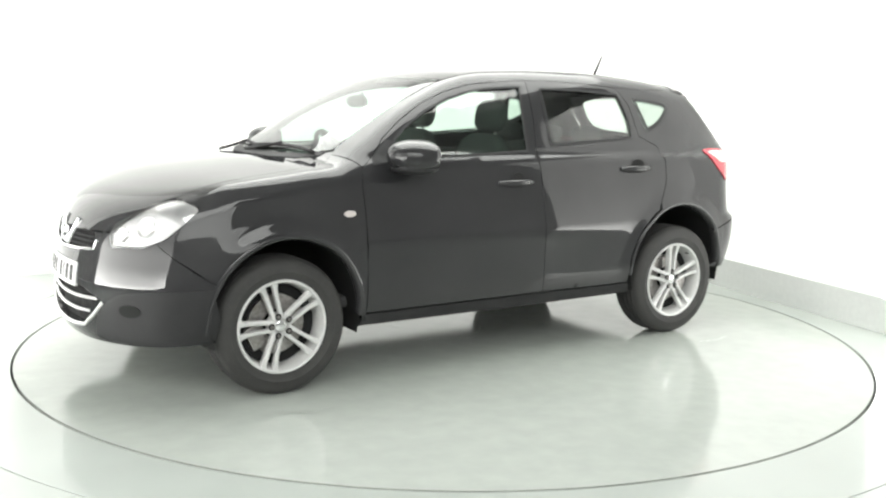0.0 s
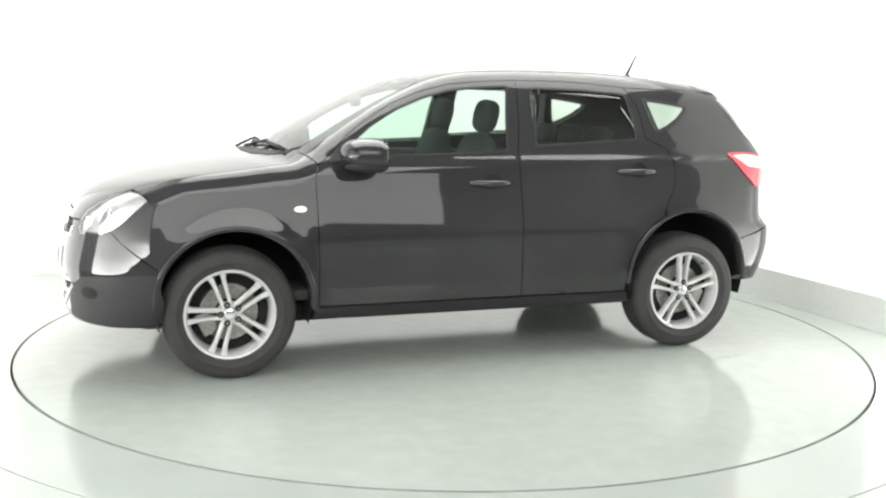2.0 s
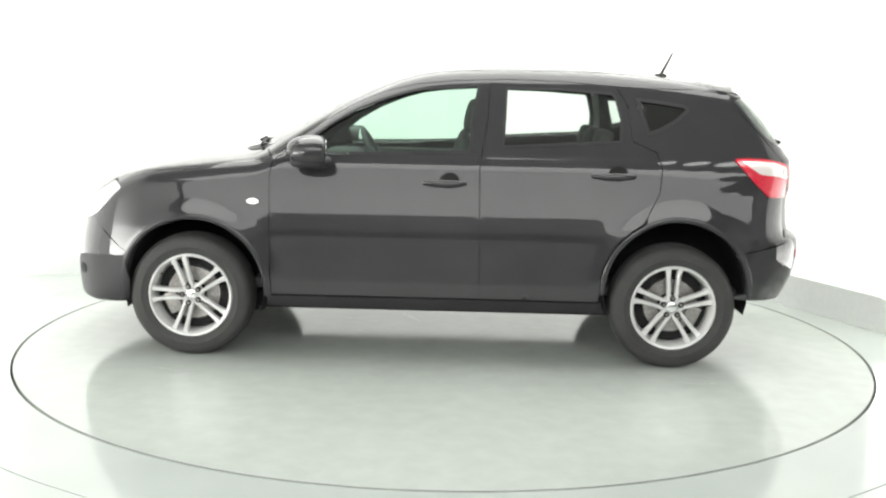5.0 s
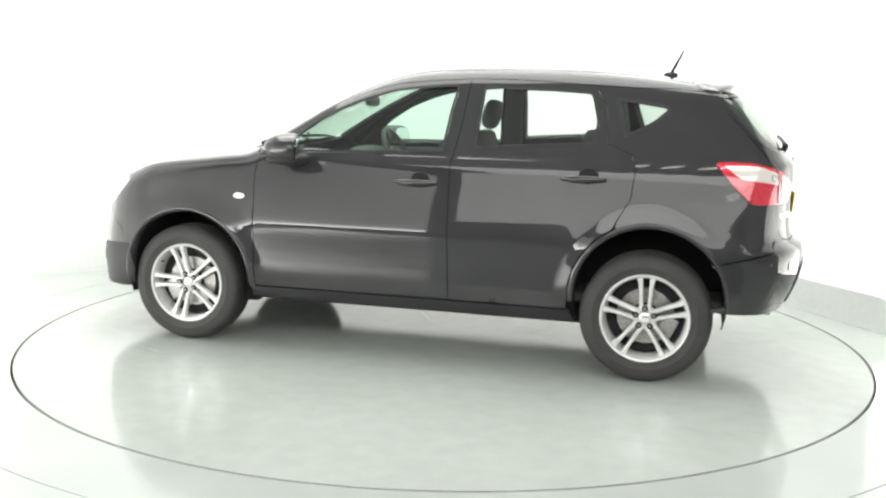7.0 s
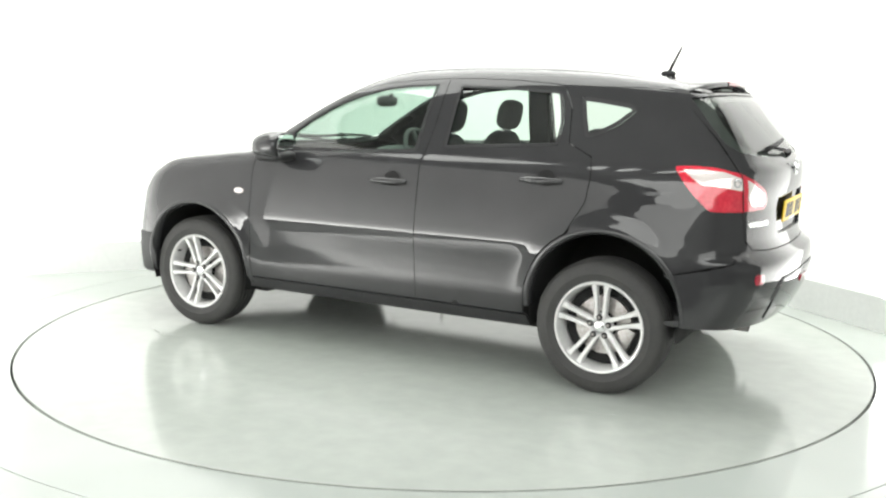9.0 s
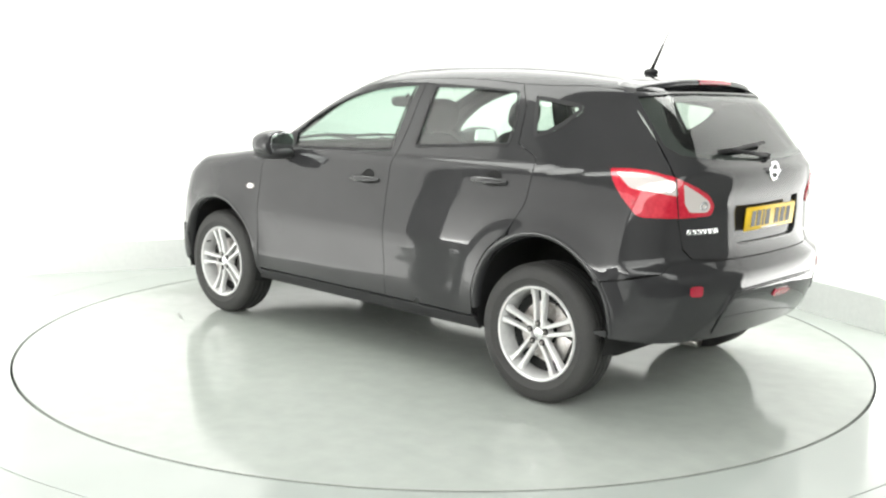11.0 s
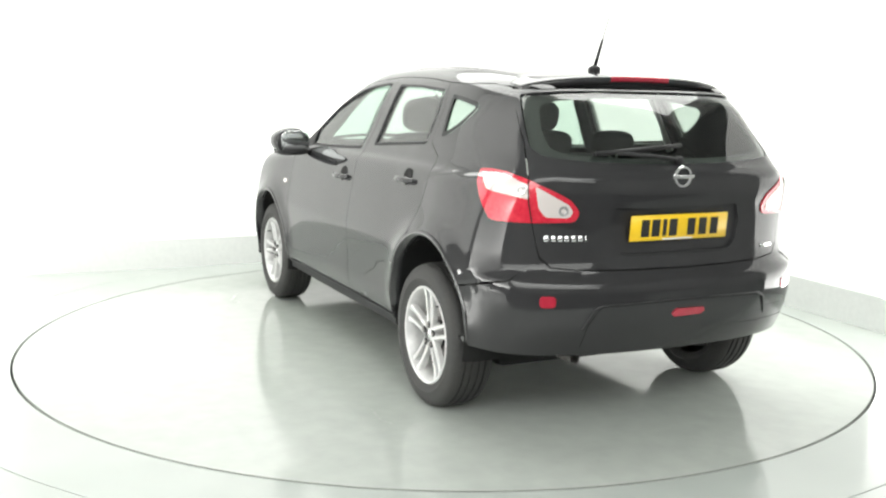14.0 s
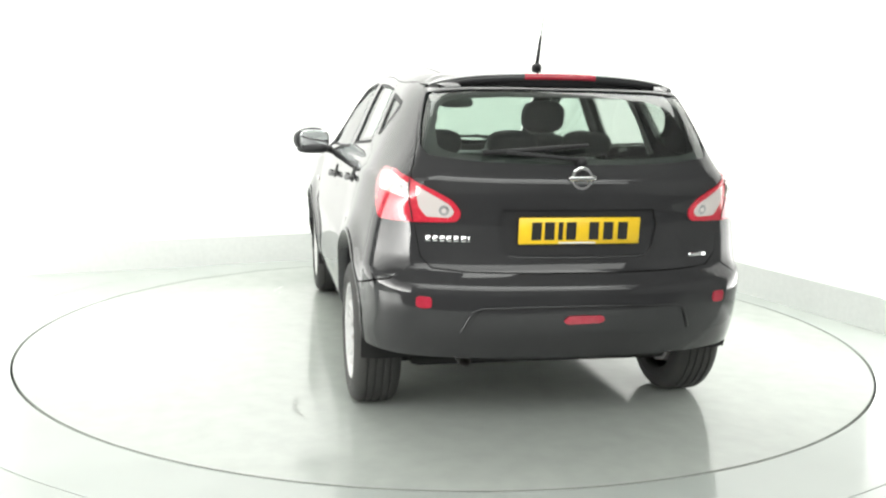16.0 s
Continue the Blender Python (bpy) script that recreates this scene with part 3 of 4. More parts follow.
rear_up = [(0, 0.735), (15, 0.736), (30, 0.740), (38, 0.752), (41.1, 0.797), (44.5, 0.742), (47, 0.70), (56, 0.662), (64, 0.632)]
arch_back = flank(*[p for p in arch(1, 180, 154, 6)])
rear_bumper = panel("rear_bumper", [wrap(-1.2, *[(-a, z) for a, z in rear_up[:0:-1]], *rear_up), flank((-1.69, 0.60)), arch_back[::-1], wrap(-1.2, *rear_low), arch_back * np.array((1, -1, 1)), flank((-1.69, 0.60)) * np.array((1, -1, 1))],
                    BACK, PAINT, car, "black rear bumper", step=0.03)
front_low = [(64, 0.30), (55, 0.285), (40, 0.275), (20, 0.262), (0, 0.258)]
front_low = front_low + [(-a, z) for a, z in front_low[-2::-1]]
front_up = np.vstack([up((2.09, 0.0), (2.085, 0.15), (2.062, 0.3), (2.03, 0.42), (2.005, 0.485)), wrap(1.2, (30.3, 0.800), (31.5, 0.740), (40, 0.742), (43.6, 0.749), (46.5, 0.763), (51.5, 0.70))])
grille_l = [(0, 0.815), (8, 0.815), (15, 0.812), (20.5, 0.805), (24.0, 0.745), (23.0, 0.705), (12, 0.690), (0, 0.680)]
grille_hole = grille_l + [(-a, z) for a, z in grille_l[-2:0:-1]]
intake_l = [(0, 0.500), (12, 0.520), (20, 0.515), (29, 0.465), (25, 0.40), (19, 0.335), (10, 0.318), (0, 0.315)]
intake_hole = intake_l + [(-a, z) for a, z in intake_l[-2:0:-1]]
arch_front = flank(*arch(0, -12, 28, 8))
front_bumper = panel("front_bumper", [front_up[:0:-1] * np.array((1, -1, 1)), front_up, flank((1.69, 0.60)), arch_front[::-1], wrap(1.2, *front_low), arch_front * np.array((1, -1, 1)), flank((1.69, 0.60)) * np.array((1, -1, 1))],
                     FRONT, PAINT, car, "black front bumper", holes=[wrap(1.2, *grille_hole), wrap(1.2, *intake_hole)], step=0.028, depth=0.05, gap=0.001)

# dark inner walls behind the gaps, wheel wells and the underside
INNER = Along((0, 0.96, 0.28))
panel("inner_wall", [flank((1.62, 0.84), (1.5, 0.95), (1.2, 1.0), (0.9, 1.04), (0.6, 1.075), (0.0, 1.10), (-0.6, 1.145), (-1.05, 1.18), (-1.4, 1.12), (-1.68, 1.0), (-1.75, 0.75), (-1.73, 0.62)),
                     flank(*arch(1, 152, 3, 14, 0.012)), flank((-0.94, 0.31), (0.0, 0.30), (0.88, 0.31)), flank(*arch(0, 178, 30, 14, 0.012)), flank((1.66, 0.66))],
      INNER, GAP, car, "black inner body wall", step=0.06, lift=-0.045, depth=0.005, both=True)
panel("inner_pillar", [flank((-0.215, 1.10), (-0.235, 1.3), (-0.265, 1.52), (-0.38, 1.52), (-0.36, 1.3), (-0.35, 1.12))], INNER, DASH, car, "dark inner door pillar", step=0.05, lift=-0.03, depth=0.01, both=True)
panel("inner_rear_pillar", [flank((-1.03, 1.18), (-1.035, 1.33), (-1.0, 1.49), (-1.05, 1.49), (-1.07, 1.35), (-1.085, 1.19))], INNER, LINING, car, "grey inner rear pillar", step=0.05, lift=-0.035, depth=0.01, both=True)
panel("gate_inner", [wrap(-1.2, (40, 0.68), (42, 0.80), (38, 1.10), (20, 1.135), (0, 1.14), (-20, 1.135), (-38, 1.10), (-42, 0.80), (-40, 0.68))], BACK, GAP, car, "black tailgate lining", step=0.06, lift=-0.055, depth=0.01)
panel("bumper_inner", [wrap(-1.2, (60, 0.45), (60, 0.66), (46, 0.70), (20, 0.70), (0, 0.70), (-20, 0.70), (-46, 0.70), (-60, 0.66), (-60, 0.45))], BACK, GAP, car, "black bumper core", step=0.06, lift=-0.07, depth=0.01)
panel("nose_inner", [wrap(1.2, (58, 0.36), (52, 0.68), (44, 0.78), (26, 0.82), (0, 0.83), (-26, 0.82), (-44, 0.78), (-52, 0.68), (-58, 0.36), (-30, 0.30), (0, 0.28), (30, 0.30))], FRONT, GAP, car, "black nose core", step=0.06, lift=-0.075, depth=0.01)
panel("headlining", [up((0.20, 0.0), (0.18, 0.3), (0.10, 0.44), (-0.4, 0.47), (-1.0, 0.46), (-1.5, 0.42), (-1.6, 0.0), (-1.5, -0.42), (-1.0, -0.46), (-0.4, -0.47), (0.10, -0.44), (0.18, -0.3))],
      OVER, LINING, car, "pale grey roof lining", step=0.08, lift=-0.035, depth=0.01)


def box(x0, x1, y0, y1, z0, z1, bevel=0.0, seg=2):
    bm = bmesh.new()
    bmesh.ops.create_cube(bm, size=1)
    for v in bm.verts:
        v.co = Vector(((x0 + x1) / 2 + v.co.x * (x1 - x0), (y0 + y1) / 2 + v.co.y * (y1 - y0), (z0 + z1) / 2 + v.co.z * (z1 - z0)))
    if bevel:
        bmesh.ops.bevel(bm, geom=bm.edges[:], offset=bevel, segments=seg, profile=0.6, affect="EDGES")
    return bm


def lathe(profile, n=48, y=True):
    """A ring of (radius, y) turned about the y axis."""
    v, f = [], []
    for r, h in profile:
        v += [(r * math.cos(2 * math.pi * k / n), h, r * math.sin(2 * math.pi * k / n)) for k in range(n)]
    for i in range(len(profile) - 1):
        for k in range(n):
            j = (k + 1) % n
            f.append((i * n + k, i * n + j, (i + 1) * n + j, (i + 1) * n + k))
    bm = bmesh.new()
    vs = [bm.verts.new(p) for p in v]
    for q in f:
        bm.faces.new([vs[i] for i in q])
    bmesh.ops.remove_doubles(bm, verts=bm.verts, dist=1e-5)
    bmesh.ops.recalc_face_normals(bm, faces=bm.faces)
    return bm


def sharp(ob, degrees=40):
    """Smooth shading but for edges sharper than that."""
    ob.data.set_sharp_from_angle(angle=radians(degrees))
    return ob


part("underbody", box(-1.60, 1.75, -0.62, 0.62, 0.225, 0.34, 0.04), GAP, car, "black underbody")
part("subframe", box(1.0, 1.6, -0.55, 0.55, 0.19, 0.30, 0.03), GAP, car)
part("rear_axle", box(-1.42, -1.22, -0.66, 0.66, 0.20, 0.30, 0.03), GAP, car)
bm = bmesh.new()
bmesh.ops.create_cone(bm, cap_ends=False, segments=20, radius1=0.024, radius2=0.024, depth=0.18, matrix=pose(-1.86, 0.45, 0.345, 0, 90, 0))
part("exhaust_pipe", bm, STEEL, car, "short steel exhaust pipe")
for i, (ax, az) in enumerate(ARCHES):
    for s in (1, -1):
        well = lathe([(0.05, 0.42), (0.36, 0.42), (0.392, 0.46), (0.396, 0.80), (0.384, 0.86)], 40)
        bmesh.ops.delete(well, geom=[f for f in well.faces if f.calc_center_median().z < -0.10], context="FACES")
        ob = part("wheel_well", well, GAP, car, "black plastic wheel-arch liner")
        ob.matrix_basis = pose(ax, 0, az) @ Matrix.Diagonal((1, s, 1, 1))

# rolled lips round the wheel arches
for i in (0, 1):
    a0, a1 = (-8, 185) if i == 0 else (-3, 183)
    pts = flank(*arch(i, a0, a1, 40, 0.004))
    n = skin_normal(pts)
    out = np.array([(math.cos(radians(a)), 0, math.sin(radians(a))) for a in np.linspace(a0, a1, 40)])
    rings = [pts + out * 0.020 - n * 0.001, pts + out * 0.014 + n * 0.003, pts + out * 0.004 + n * 0.004, pts - out * 0.006 + n * 0.000, pts - out * 0.007 - n * 0.05]
    for s in (1, -1):
        v = np.vstack(rings) * np.array((1, s, 1))
        part("arch_lip", ([tuple(q) for q in v], [(r * 40 + k, r * 40 + k + 1, (r + 1) * 40 + k + 1, (r + 1) * 40 + k)[::s] for r in range(4) for k in range(39)]), PAINT, car, "rolled black wheel-arch lip")

# ---- wheels ----
MESHES = {}


def shared(name, make, mat, parent, m, label="", smooth=40):
    """A part on one mesh that all alike parts share."""
    if name not in MESHES:
        ob = part(name, make(), mat, parent, label)
        if smooth:
            sharp(ob, smooth)
        MESHES[name] = ob.data
    else:
        ob = new(name, MESHES[name])
        ob.parent = parent
        if label:
            ob["label"] = label
    ob.matrix_basis = m
    return ob


def tyre_mesh():
    half = [(0.226, 0.080), (0.230, 0.090), (0.236, 0.097), (0.240, 0.097), (0.262, 0.107), (0.268, 0.109), (0.272, 0.107), (0.296, 0.106), (0.316, 0.098), (0.328, 0.086), (0.335, 0.070)]
    tread = [(0.337, 0.062), (0.337, 0.056), (0.329, 0.055), (0.329, 0.047), (0.338, 0.046), (0.338, 0.024), (0.330, 0.023), (0.330, 0.013), (0.338, 0.012)]
    right = half + tread
    return lathe(right + [(r, -h) for r, h in reversed(right)], 72)


def spoke_mesh():
    """One bar of a twin spoke, along +z, on the +x side of the pair's line."""
    bm = bmesh.new()
    rows = []
    for r, x0, x1, h in ((0.035, 0.003, 0.030, 0.000), (0.058, 0.007, 0.031, 0.000), (0.075, 0.0105, 0.032, 0.000), (0.10, 0.012, 0.033, 0.000), (0.15, 0.0145, 0.037, 0.002), (0.185, 0.016, 0.043, 0.006), (0.212, 0.016, 0.054, 0.011)):
        rows.append([bm.verts.new((x, y, r)) for x, y in ((x0, h - 0.028), (x0 + 0.001, h - 0.003), (x0 + 0.004, h), (x1 - 0.007, h), (x1 - 0.001, h - 0.006), (x1, h - 0.03))])
    for a, b in zip(rows, rows[1:]):
        for k in range(5):
            bm.faces.new((a[k], a[k + 1], b[k + 1], b[k]))
    bmesh.ops.recalc_face_normals(bm, faces=bm.faces)
    return bm


def ring_mesh(r0, r1, y0, y1):
    return lathe([(r0, y0), (r0, y1), (r1, y1), (r1, y0)], 32)


def wheel(x, y, slot):
    """slot: the angle, from forwards and up, of one twin spoke."""
    s = 1 if y > 0 else -1
    base = pose(x, y, 0.338) @ Matrix.Diagonal((1, s, 1, 1))
    rim = shared("wheel", lambda: lathe([(0.150, -0.06), (0.192, -0.085), (0.200, -0.03), (0.203, 0.05), (0.208, 0.070), (0.213, 0.086), (0.217, 0.096), (0.226, 0.099), (0.231, 0.094), (0.230, 0.080)], 64), ALLOY, car, base, "silver five-twin-spoke alloy wheel")
    eye = Matrix.Identity(4)
    shared("tyre", tyre_mesh, TYRE, rim, eye, "black road tyre")
    shared("hub", lambda: lathe([(0.001, 0.070), (0.030, 0.070), (0.034, 0.066), (0.058, 0.064), (0.064, 0.050), (0.062, 0.03)], 40), ALLOY, rim, eye)
    shared("hub_cap", lambda: lathe([(0.0005, 0.0745), (0.022, 0.0745), (0.026, 0.072), (0.027, 0.068)], 32), CHROME, rim, eye, "round hub cap")
    shared("brake_disc", lambda: lathe([(0.07, 0.012), (0.146, 0.012), (0.148, 0.008), (0.148, -0.012), (0.07, -0.012)], 48), STEEL, rim, eye, "worn steel brake disc")
    shared("back_plate", lambda: lathe([(0.001, -0.03), (0.150, -0.03), (0.152, 0.006), (0.196, 0.010), (0.199, -0.02)], 48), GAP, rim, eye, "dark brake shield")
    bm_m = pose(0, 0, 0, 0, 25 if x > 0 else 155, 0)
    shared("caliper", lambda: box(0.085, 0.165, -0.03, 0.035, -0.06, 0.06, 0.012), STEEL, rim, bm_m, "grey brake caliper")
    for k in range(5):
        a = slot + 72 * k
        for flip in (1, -1):
            shared("spoke", spoke_mesh, ALLOY, rim, pose(0, 0.076, 0, 0, 90 - a, 0) @ Matrix.Diagonal((flip, 1, 1, 1)))
        shared("lug_nut", lambda: lathe([(0.0005, 0.006), (0.007, 0.006), (0.009, 0.003), (0.0095, -0.012)], 6), STEEL, rim, pose(0, 0, 0, 0, 90 - a, 0) @ pose(0, 0.080, 0.049))
        # raised near-black disc, its colour standing for the shade in the nut's well
        shared("lug_well_shade", lambda: lathe([(0.0005, 0.0), (0.0155, 0.0), (0.0165, -0.004)], 20), GAP, rim, pose(0, 0, 0, 0, 90 - a, 0) @ pose(0, 0.0785, 0.049))
    shared("valve", lambda: lathe([(0.0005, 0.02), (0.004, 0.02), (0.004, -0.01)], 8), GAP, rim, pose(0, 0, 0, 0, -36 + 90 - slot, 0) @ pose(0, 0.075, 0.196))


wheel(1.315, 0.752, 0)
wheel(-1.315, 0.770, 90)
wheel(1.315, -0.752, 20)
wheel(-1.315, -0.770, 50)

# ---- lamps ----
def on_skin(way, pts):
    return way.back(way.flat(np.array(pts, float)))


def band(name, pts, half, lift, mat, parent, label="", cx=1.2, way=None):
    """A rounded strip that follows (angle, z) points over the skin."""
    fine = []
    for (a0, z0), (a1, z1) in zip(pts, pts[1:]):
        fine += [(a0 + (a1 - a0) * k / 5, z0 + (z1 - z0) * k / 5) for k in range(5)]
    fine.append(pts[-1])
    p = wrap(cx, *fine)
    n = skin_normal(p)
    t = np.gradient(p, axis=0)
    t = t / np.linalg.norm(t, axis=1)[:, None]
    b = np.cross(n, t)
    rows = [p + b * half * c + n * (lift + half * h) for c, h in ((-1, -0.6), (-0.9, 0.1), (-0.4, 0.5), (0.4, 0.5), (0.9, 0.1), (1, -0.6))]
    k = len(p)
    v = np.vstack(rows)
    return part(name, ([tuple(q) for q in v], [(r * k + i, r * k + i + 1, (r + 1) * k + i + 1, (r + 1) * k + i) for r in range(5) for i in range(k - 1)]), mat, parent, label)


TAIL_LAMP = [(-1.620, 0.755, 1.138), (-1.70, 0.740, 1.142), (-1.79, 0.715, 1.138), (-1.905, 0.675, 1.112), (-1.965, 0.600, 1.072), (-1.992, 0.530, 1.035), (-1.999, 0.490, 0.985), (-1.993, 0.505, 0.943), (-1.935, 0.66, 0.937), (-1.81, 0.81, 0.940), (-1.73, 0.818, 1.02), (-1.66, 0.79, 1.09)]
lamps = panel("tail_lamp", [np.array(TAIL_LAMP)], BACK, RED, car, "red and clear wrap-round tail lamp", step=0.025, lift=0.007, depth=0.012, gap=0.0, corner=0.018, both=True)
OUTER = [(-1.665, 0.77, 1.122), (-1.74, 0.73, 1.126), (-1.82, 0.70, 1.116), (-1.898, 0.672, 1.092), (-1.912, 0.672, 1.035), (-1.85, 0.75, 1.050), (-1.75, 0.78, 1.060)]
INNER_LENS = [(-1.925, 0.655, 1.088), (-1.962, 0.600, 1.052), (-1.985, 0.535, 1.015), (-1.988, 0.515, 0.985), (-1.98, 0.53, 0.960), (-1.945, 0.62, 0.962), (-1.935, 0.648, 1.0)]
for shape, word in ((OUTER, "clear reversing lens"), (INNER_LENS, "clear inner lens")):
    for lamp, ob in zip(lamps, panel("clear_lens", [np.array(shape)], BACK, CLEAR, None, word, step=0.025, lift=0.010, depth=0.004, gap=0.0, corner=0.012, both=True)):
        ob.parent = lamp
for lamp, s in zip(lamps, (1, -1)):
    for c, r in (((-1.880, 0.690, 1.070), 0.020), ((-1.975, 0.555, 0.990), 0.024)):
        p = on_skin(BACK, [c])
        n = skin_normal(p)[0]
        p = p[0] + n * 0.0115
        m = Matrix.Diagonal((1, s, 1, 1)) @ Matrix.Translation(p) @ Vector(n).to_track_quat("Y", "Z").to_matrix().to_4x4()
        shared("bulb_ring", lambda: lathe([(0.010, 0.0), (0.012, 0.002), (0.020, 0.002), (0.022, 0.0)], 24), REFLECTOR, lamp, m)

for s, lamp in zip((1, -1), lamps):
    band("lamp_gap", [(43.9 * s, 1.108), (43.6 * s, 1.02), (42.9 * s, 0.942)], 0.0025, 0.0105, GAP, lamp, cx=-1.2)

HEAD_LAMP = [(1.695, 0.806, 0.916), (1.731, 0.735, 0.944), (1.765, 0.66, 0.946), (1.846, 0.600, 0.922), (1.937, 0.548, 0.877), (2.000, 0.495, 0.838), (2.032, 0.490, 0.802), (2.045, 0.525, 0.735), (1.935, 0.70, 0.750), (1.864, 0.763, 0.785), (1.808, 0.79, 0.830), (1.745, 0.80, 0.880)]
HL = Along((0.66, 0.62, 0.42))
heads = panel("headlamp", [np.array(HEAD_LAMP)], HL, REFLECTOR, car, "clear headlamp with a silver reflector", step=0.03, lift=-0.010, depth=0.012, gap=0.001, corner=0.03, both=True)
for h, ob in zip(heads, panel("lens", [np.array(HEAD_LAMP)], HL, LENS, None, "clear lamp cover", step=0.03, lift=0.003, depth=0.02, gap=0.001, corner=0.03, both=True)):
    ob.parent = h
for h, s in zip(heads, (1, -1)):
    for c, k in (((1.90, 0.645, 0.825), 1.0), ((1.985, 0.555, 0.790), 0.7)):
        p = on_skin(HL, [c])
        n = skin_normal(p)[0]
        m = Matrix.Diagonal((1, s, 1, 1)) @ Matrix.Translation(p[0] - n * 0.0105) @ Vector(n).to_track_quat("Y", "Z").to_matrix().to_4x4() @ Matrix.Diagonal((k, 1, k, 1))
        shared("bowl", lambda: lathe([(0.0005, 0.0015), (0.020, 0.002), (0.036, 0.003), (0.044, 0.006), (0.048, 0.004), (0.050, 0.0)], 28), CHROME, h, m, "round lamp bowl")

# ---- rear reflectors, fog lamp, bumper inserts ----
def patch(name, pts, way, mat, parent, label="", lift=0.005, both=False, corner=0.01, step=0.03, depth=0.008):
    return panel(name, [np.array(pts, float)], way, mat, parent, label, step=step, lift=lift, depth=depth, gap=0.0, corner=corner, both=both)


patch("reflector", wrap(-1.2, (36.2, 0.645), (39.8, 0.645), (39.8, 0.597), (36.2, 0.597)), BACK, DARK_RED, rear_bumper, "round red reflector", 0.004, True, 0.016, 0.02)
patch("rear_fog_lamp", wrap(-1.2, (5.0, 0.548), (3.6, 0.572), (-5.6, 0.570), (-6.2, 0.552), (-5.2, 0.540), (3.8, 0.536)), BACK, DARK_RED, rear_bumper, "flat red rear fog lamp", 0.012, False, 0.008, 0.02)
patch("bumper_insert", wrap(-1.2, (30.5, 0.40), (28.5, 0.52), (25.5, 0.596), (12, 0.602), (0, 0.604), (-12, 0.602), (-25.5, 0.596), (-28.5, 0.52), (-30.5, 0.40), (-15, 0.388), (0, 0.386), (15, 0.388)), BACK, PAINT, rear_bumper, "black lower bumper insert", 0.006, False, 0.02, 0.04)

band("bumper_line", [(30.0, 0.50), (27.2, 0.585), (25.0, 0.603), (12, 0.609), (0, 0.611), (-12, 0.609), (-25.0, 0.603), (-27.2, 0.585), (-30.0, 0.50)], 0.0045, 0.006, PAINT, rear_bumper, "thin raised edge of the bumper insert", cx=-1.2)

# ---- nose: grille, lower intake, trims ----
def sym(pts):
    return [(-a, z) for a, z in reversed(pts)] + [q for q in pts if q[0] != 0]


grille = patch("grille", wrap(1.2, *grille_hole), FRONT, GAP, front_bumper, "black mesh grille with bright frame", -0.04, False, 0.01, 0.04)
for z in (0.705, 0.728, 0.751, 0.774, 0.797):
    w = 22 - max(0, (z - 0.76) * 40)
    band("slat", [(-w, z + 0.004), (-11, z), (0, z - 0.006), (11, z), (w, z + 0.004)], 0.0045, -0.016, TRIM, grille)
for k in range(-9, 10):
    if abs(k) > 1:
        band("bar", [(k * 2.3 - 0.6, 0.692), (k * 2.3 + 0.6, 0.806)], 0.0035, -0.017, TRIM, grille)
band("grille_frame", sym([(0, 0.676), (12, 0.686), (23.5, 0.703), (24.6, 0.745)]), 0.006, 0.002, CHROME, grille, "thin bright grille frame")
for s in (1, -1):
    band("grille_wing", [(s * 7.5, 0.815), (s * 6.0, 0.76), (s * 3.2, 0.69)], 0.014, 0.004, CHROME, grille, "bright slanted grille bar")
p = wrap(1.2, (0, 0.752))[0]
shared("nose_badge", lambda: lathe([(0.046, 0.0), (0.048, 0.006), (0.058, 0.006), (0.060, 0.0)], 32), CHROME, grille, Matrix.Translation(p + np.array((0.012, 0, 0))) @ pose(0, 0, 0, 0, 0, -90), "round chrome badge")
part("nose_badge_bar", box(p[0] + 0.010, p[0] + 0.020, -0.066, 0.066, 0.742, 0.762, 0.004), CHROME, grille)
intake = patch("lower_intake", wrap(1.2, *intake_hole), FRONT, GAP, front_bumper, "black lower air intake", -0.045, False, 0.01, 0.04)
for z0, z1 in ((0.452, 0.470), (0.385, 0.402)):
    band("intake_bar", sym([(0, z0), (12, z0 + 0.004), (26 if z0 > 0.42 else 22, z1)]), 0.008, -0.012, ALLOY, intake, "thin silver intake bar")
for k in range(-8, 9):
    band("mesh_bar", [(k * 2.9, 0.325 + abs(k) * 0.004), (k * 2.9, 0.50)], 0.002, -0.03, TRIM, intake)
band("intake_lip", sym([(0, 0.309), (10, 0.313), (19, 0.330), (25, 0.396), (29.5, 0.466)]), 0.009, 0.003, ALLOY, intake, "silver lip round the lower intake")
patch("front_trim", wrap(1.2, (31, 0.470), (36, 0.515), (44, 0.535), (54, 0.548), (62, 0.556), (63.5, 0.42), (62, 0.315), (50, 0.292), (38, 0.285), (26, 0.292), (27, 0.39)), FRONT, TRIM, front_bumper, "satin black lower bumper cladding", 0.006, True, 0.012, 0.03)
patch("fog_lamp", wrap(1.2, *[(39.5 + 3.6 * math.cos(radians(a)), 0.443 + 0.030 * math.sin(radians(a))) for a in range(0, 360, 30)]), FRONT, GAP, front_bumper, "dark oval fog-lamp socket", 0.009, True, 0.0, 0.02)
front_plate = patch("front_plate", wrap(1.2, (-15.2, 0.507), (-15.2, 0.620), (0, 0.620), (15.2, 0.620), (15.2, 0.507), (0, 0.507)), FRONT, WHITE_PLATE, front_bumper, "white front number plate", 0.008, False, 0.006, 0.03, 0.012)
for a in (12.0, 8.2, 4.8, 1.6, -4.4, -8.2, -12.0):
    w = 0.55 if a == 4.8 else 1.2
    patch("plate_bar", wrap(1.2, (a - w, 0.527), (a - w, 0.602), (a + w, 0.602), (a + w, 0.527)), FRONT, INK, front_plate, "", 0.0095, False, 0.0, 0.03, 0.001)

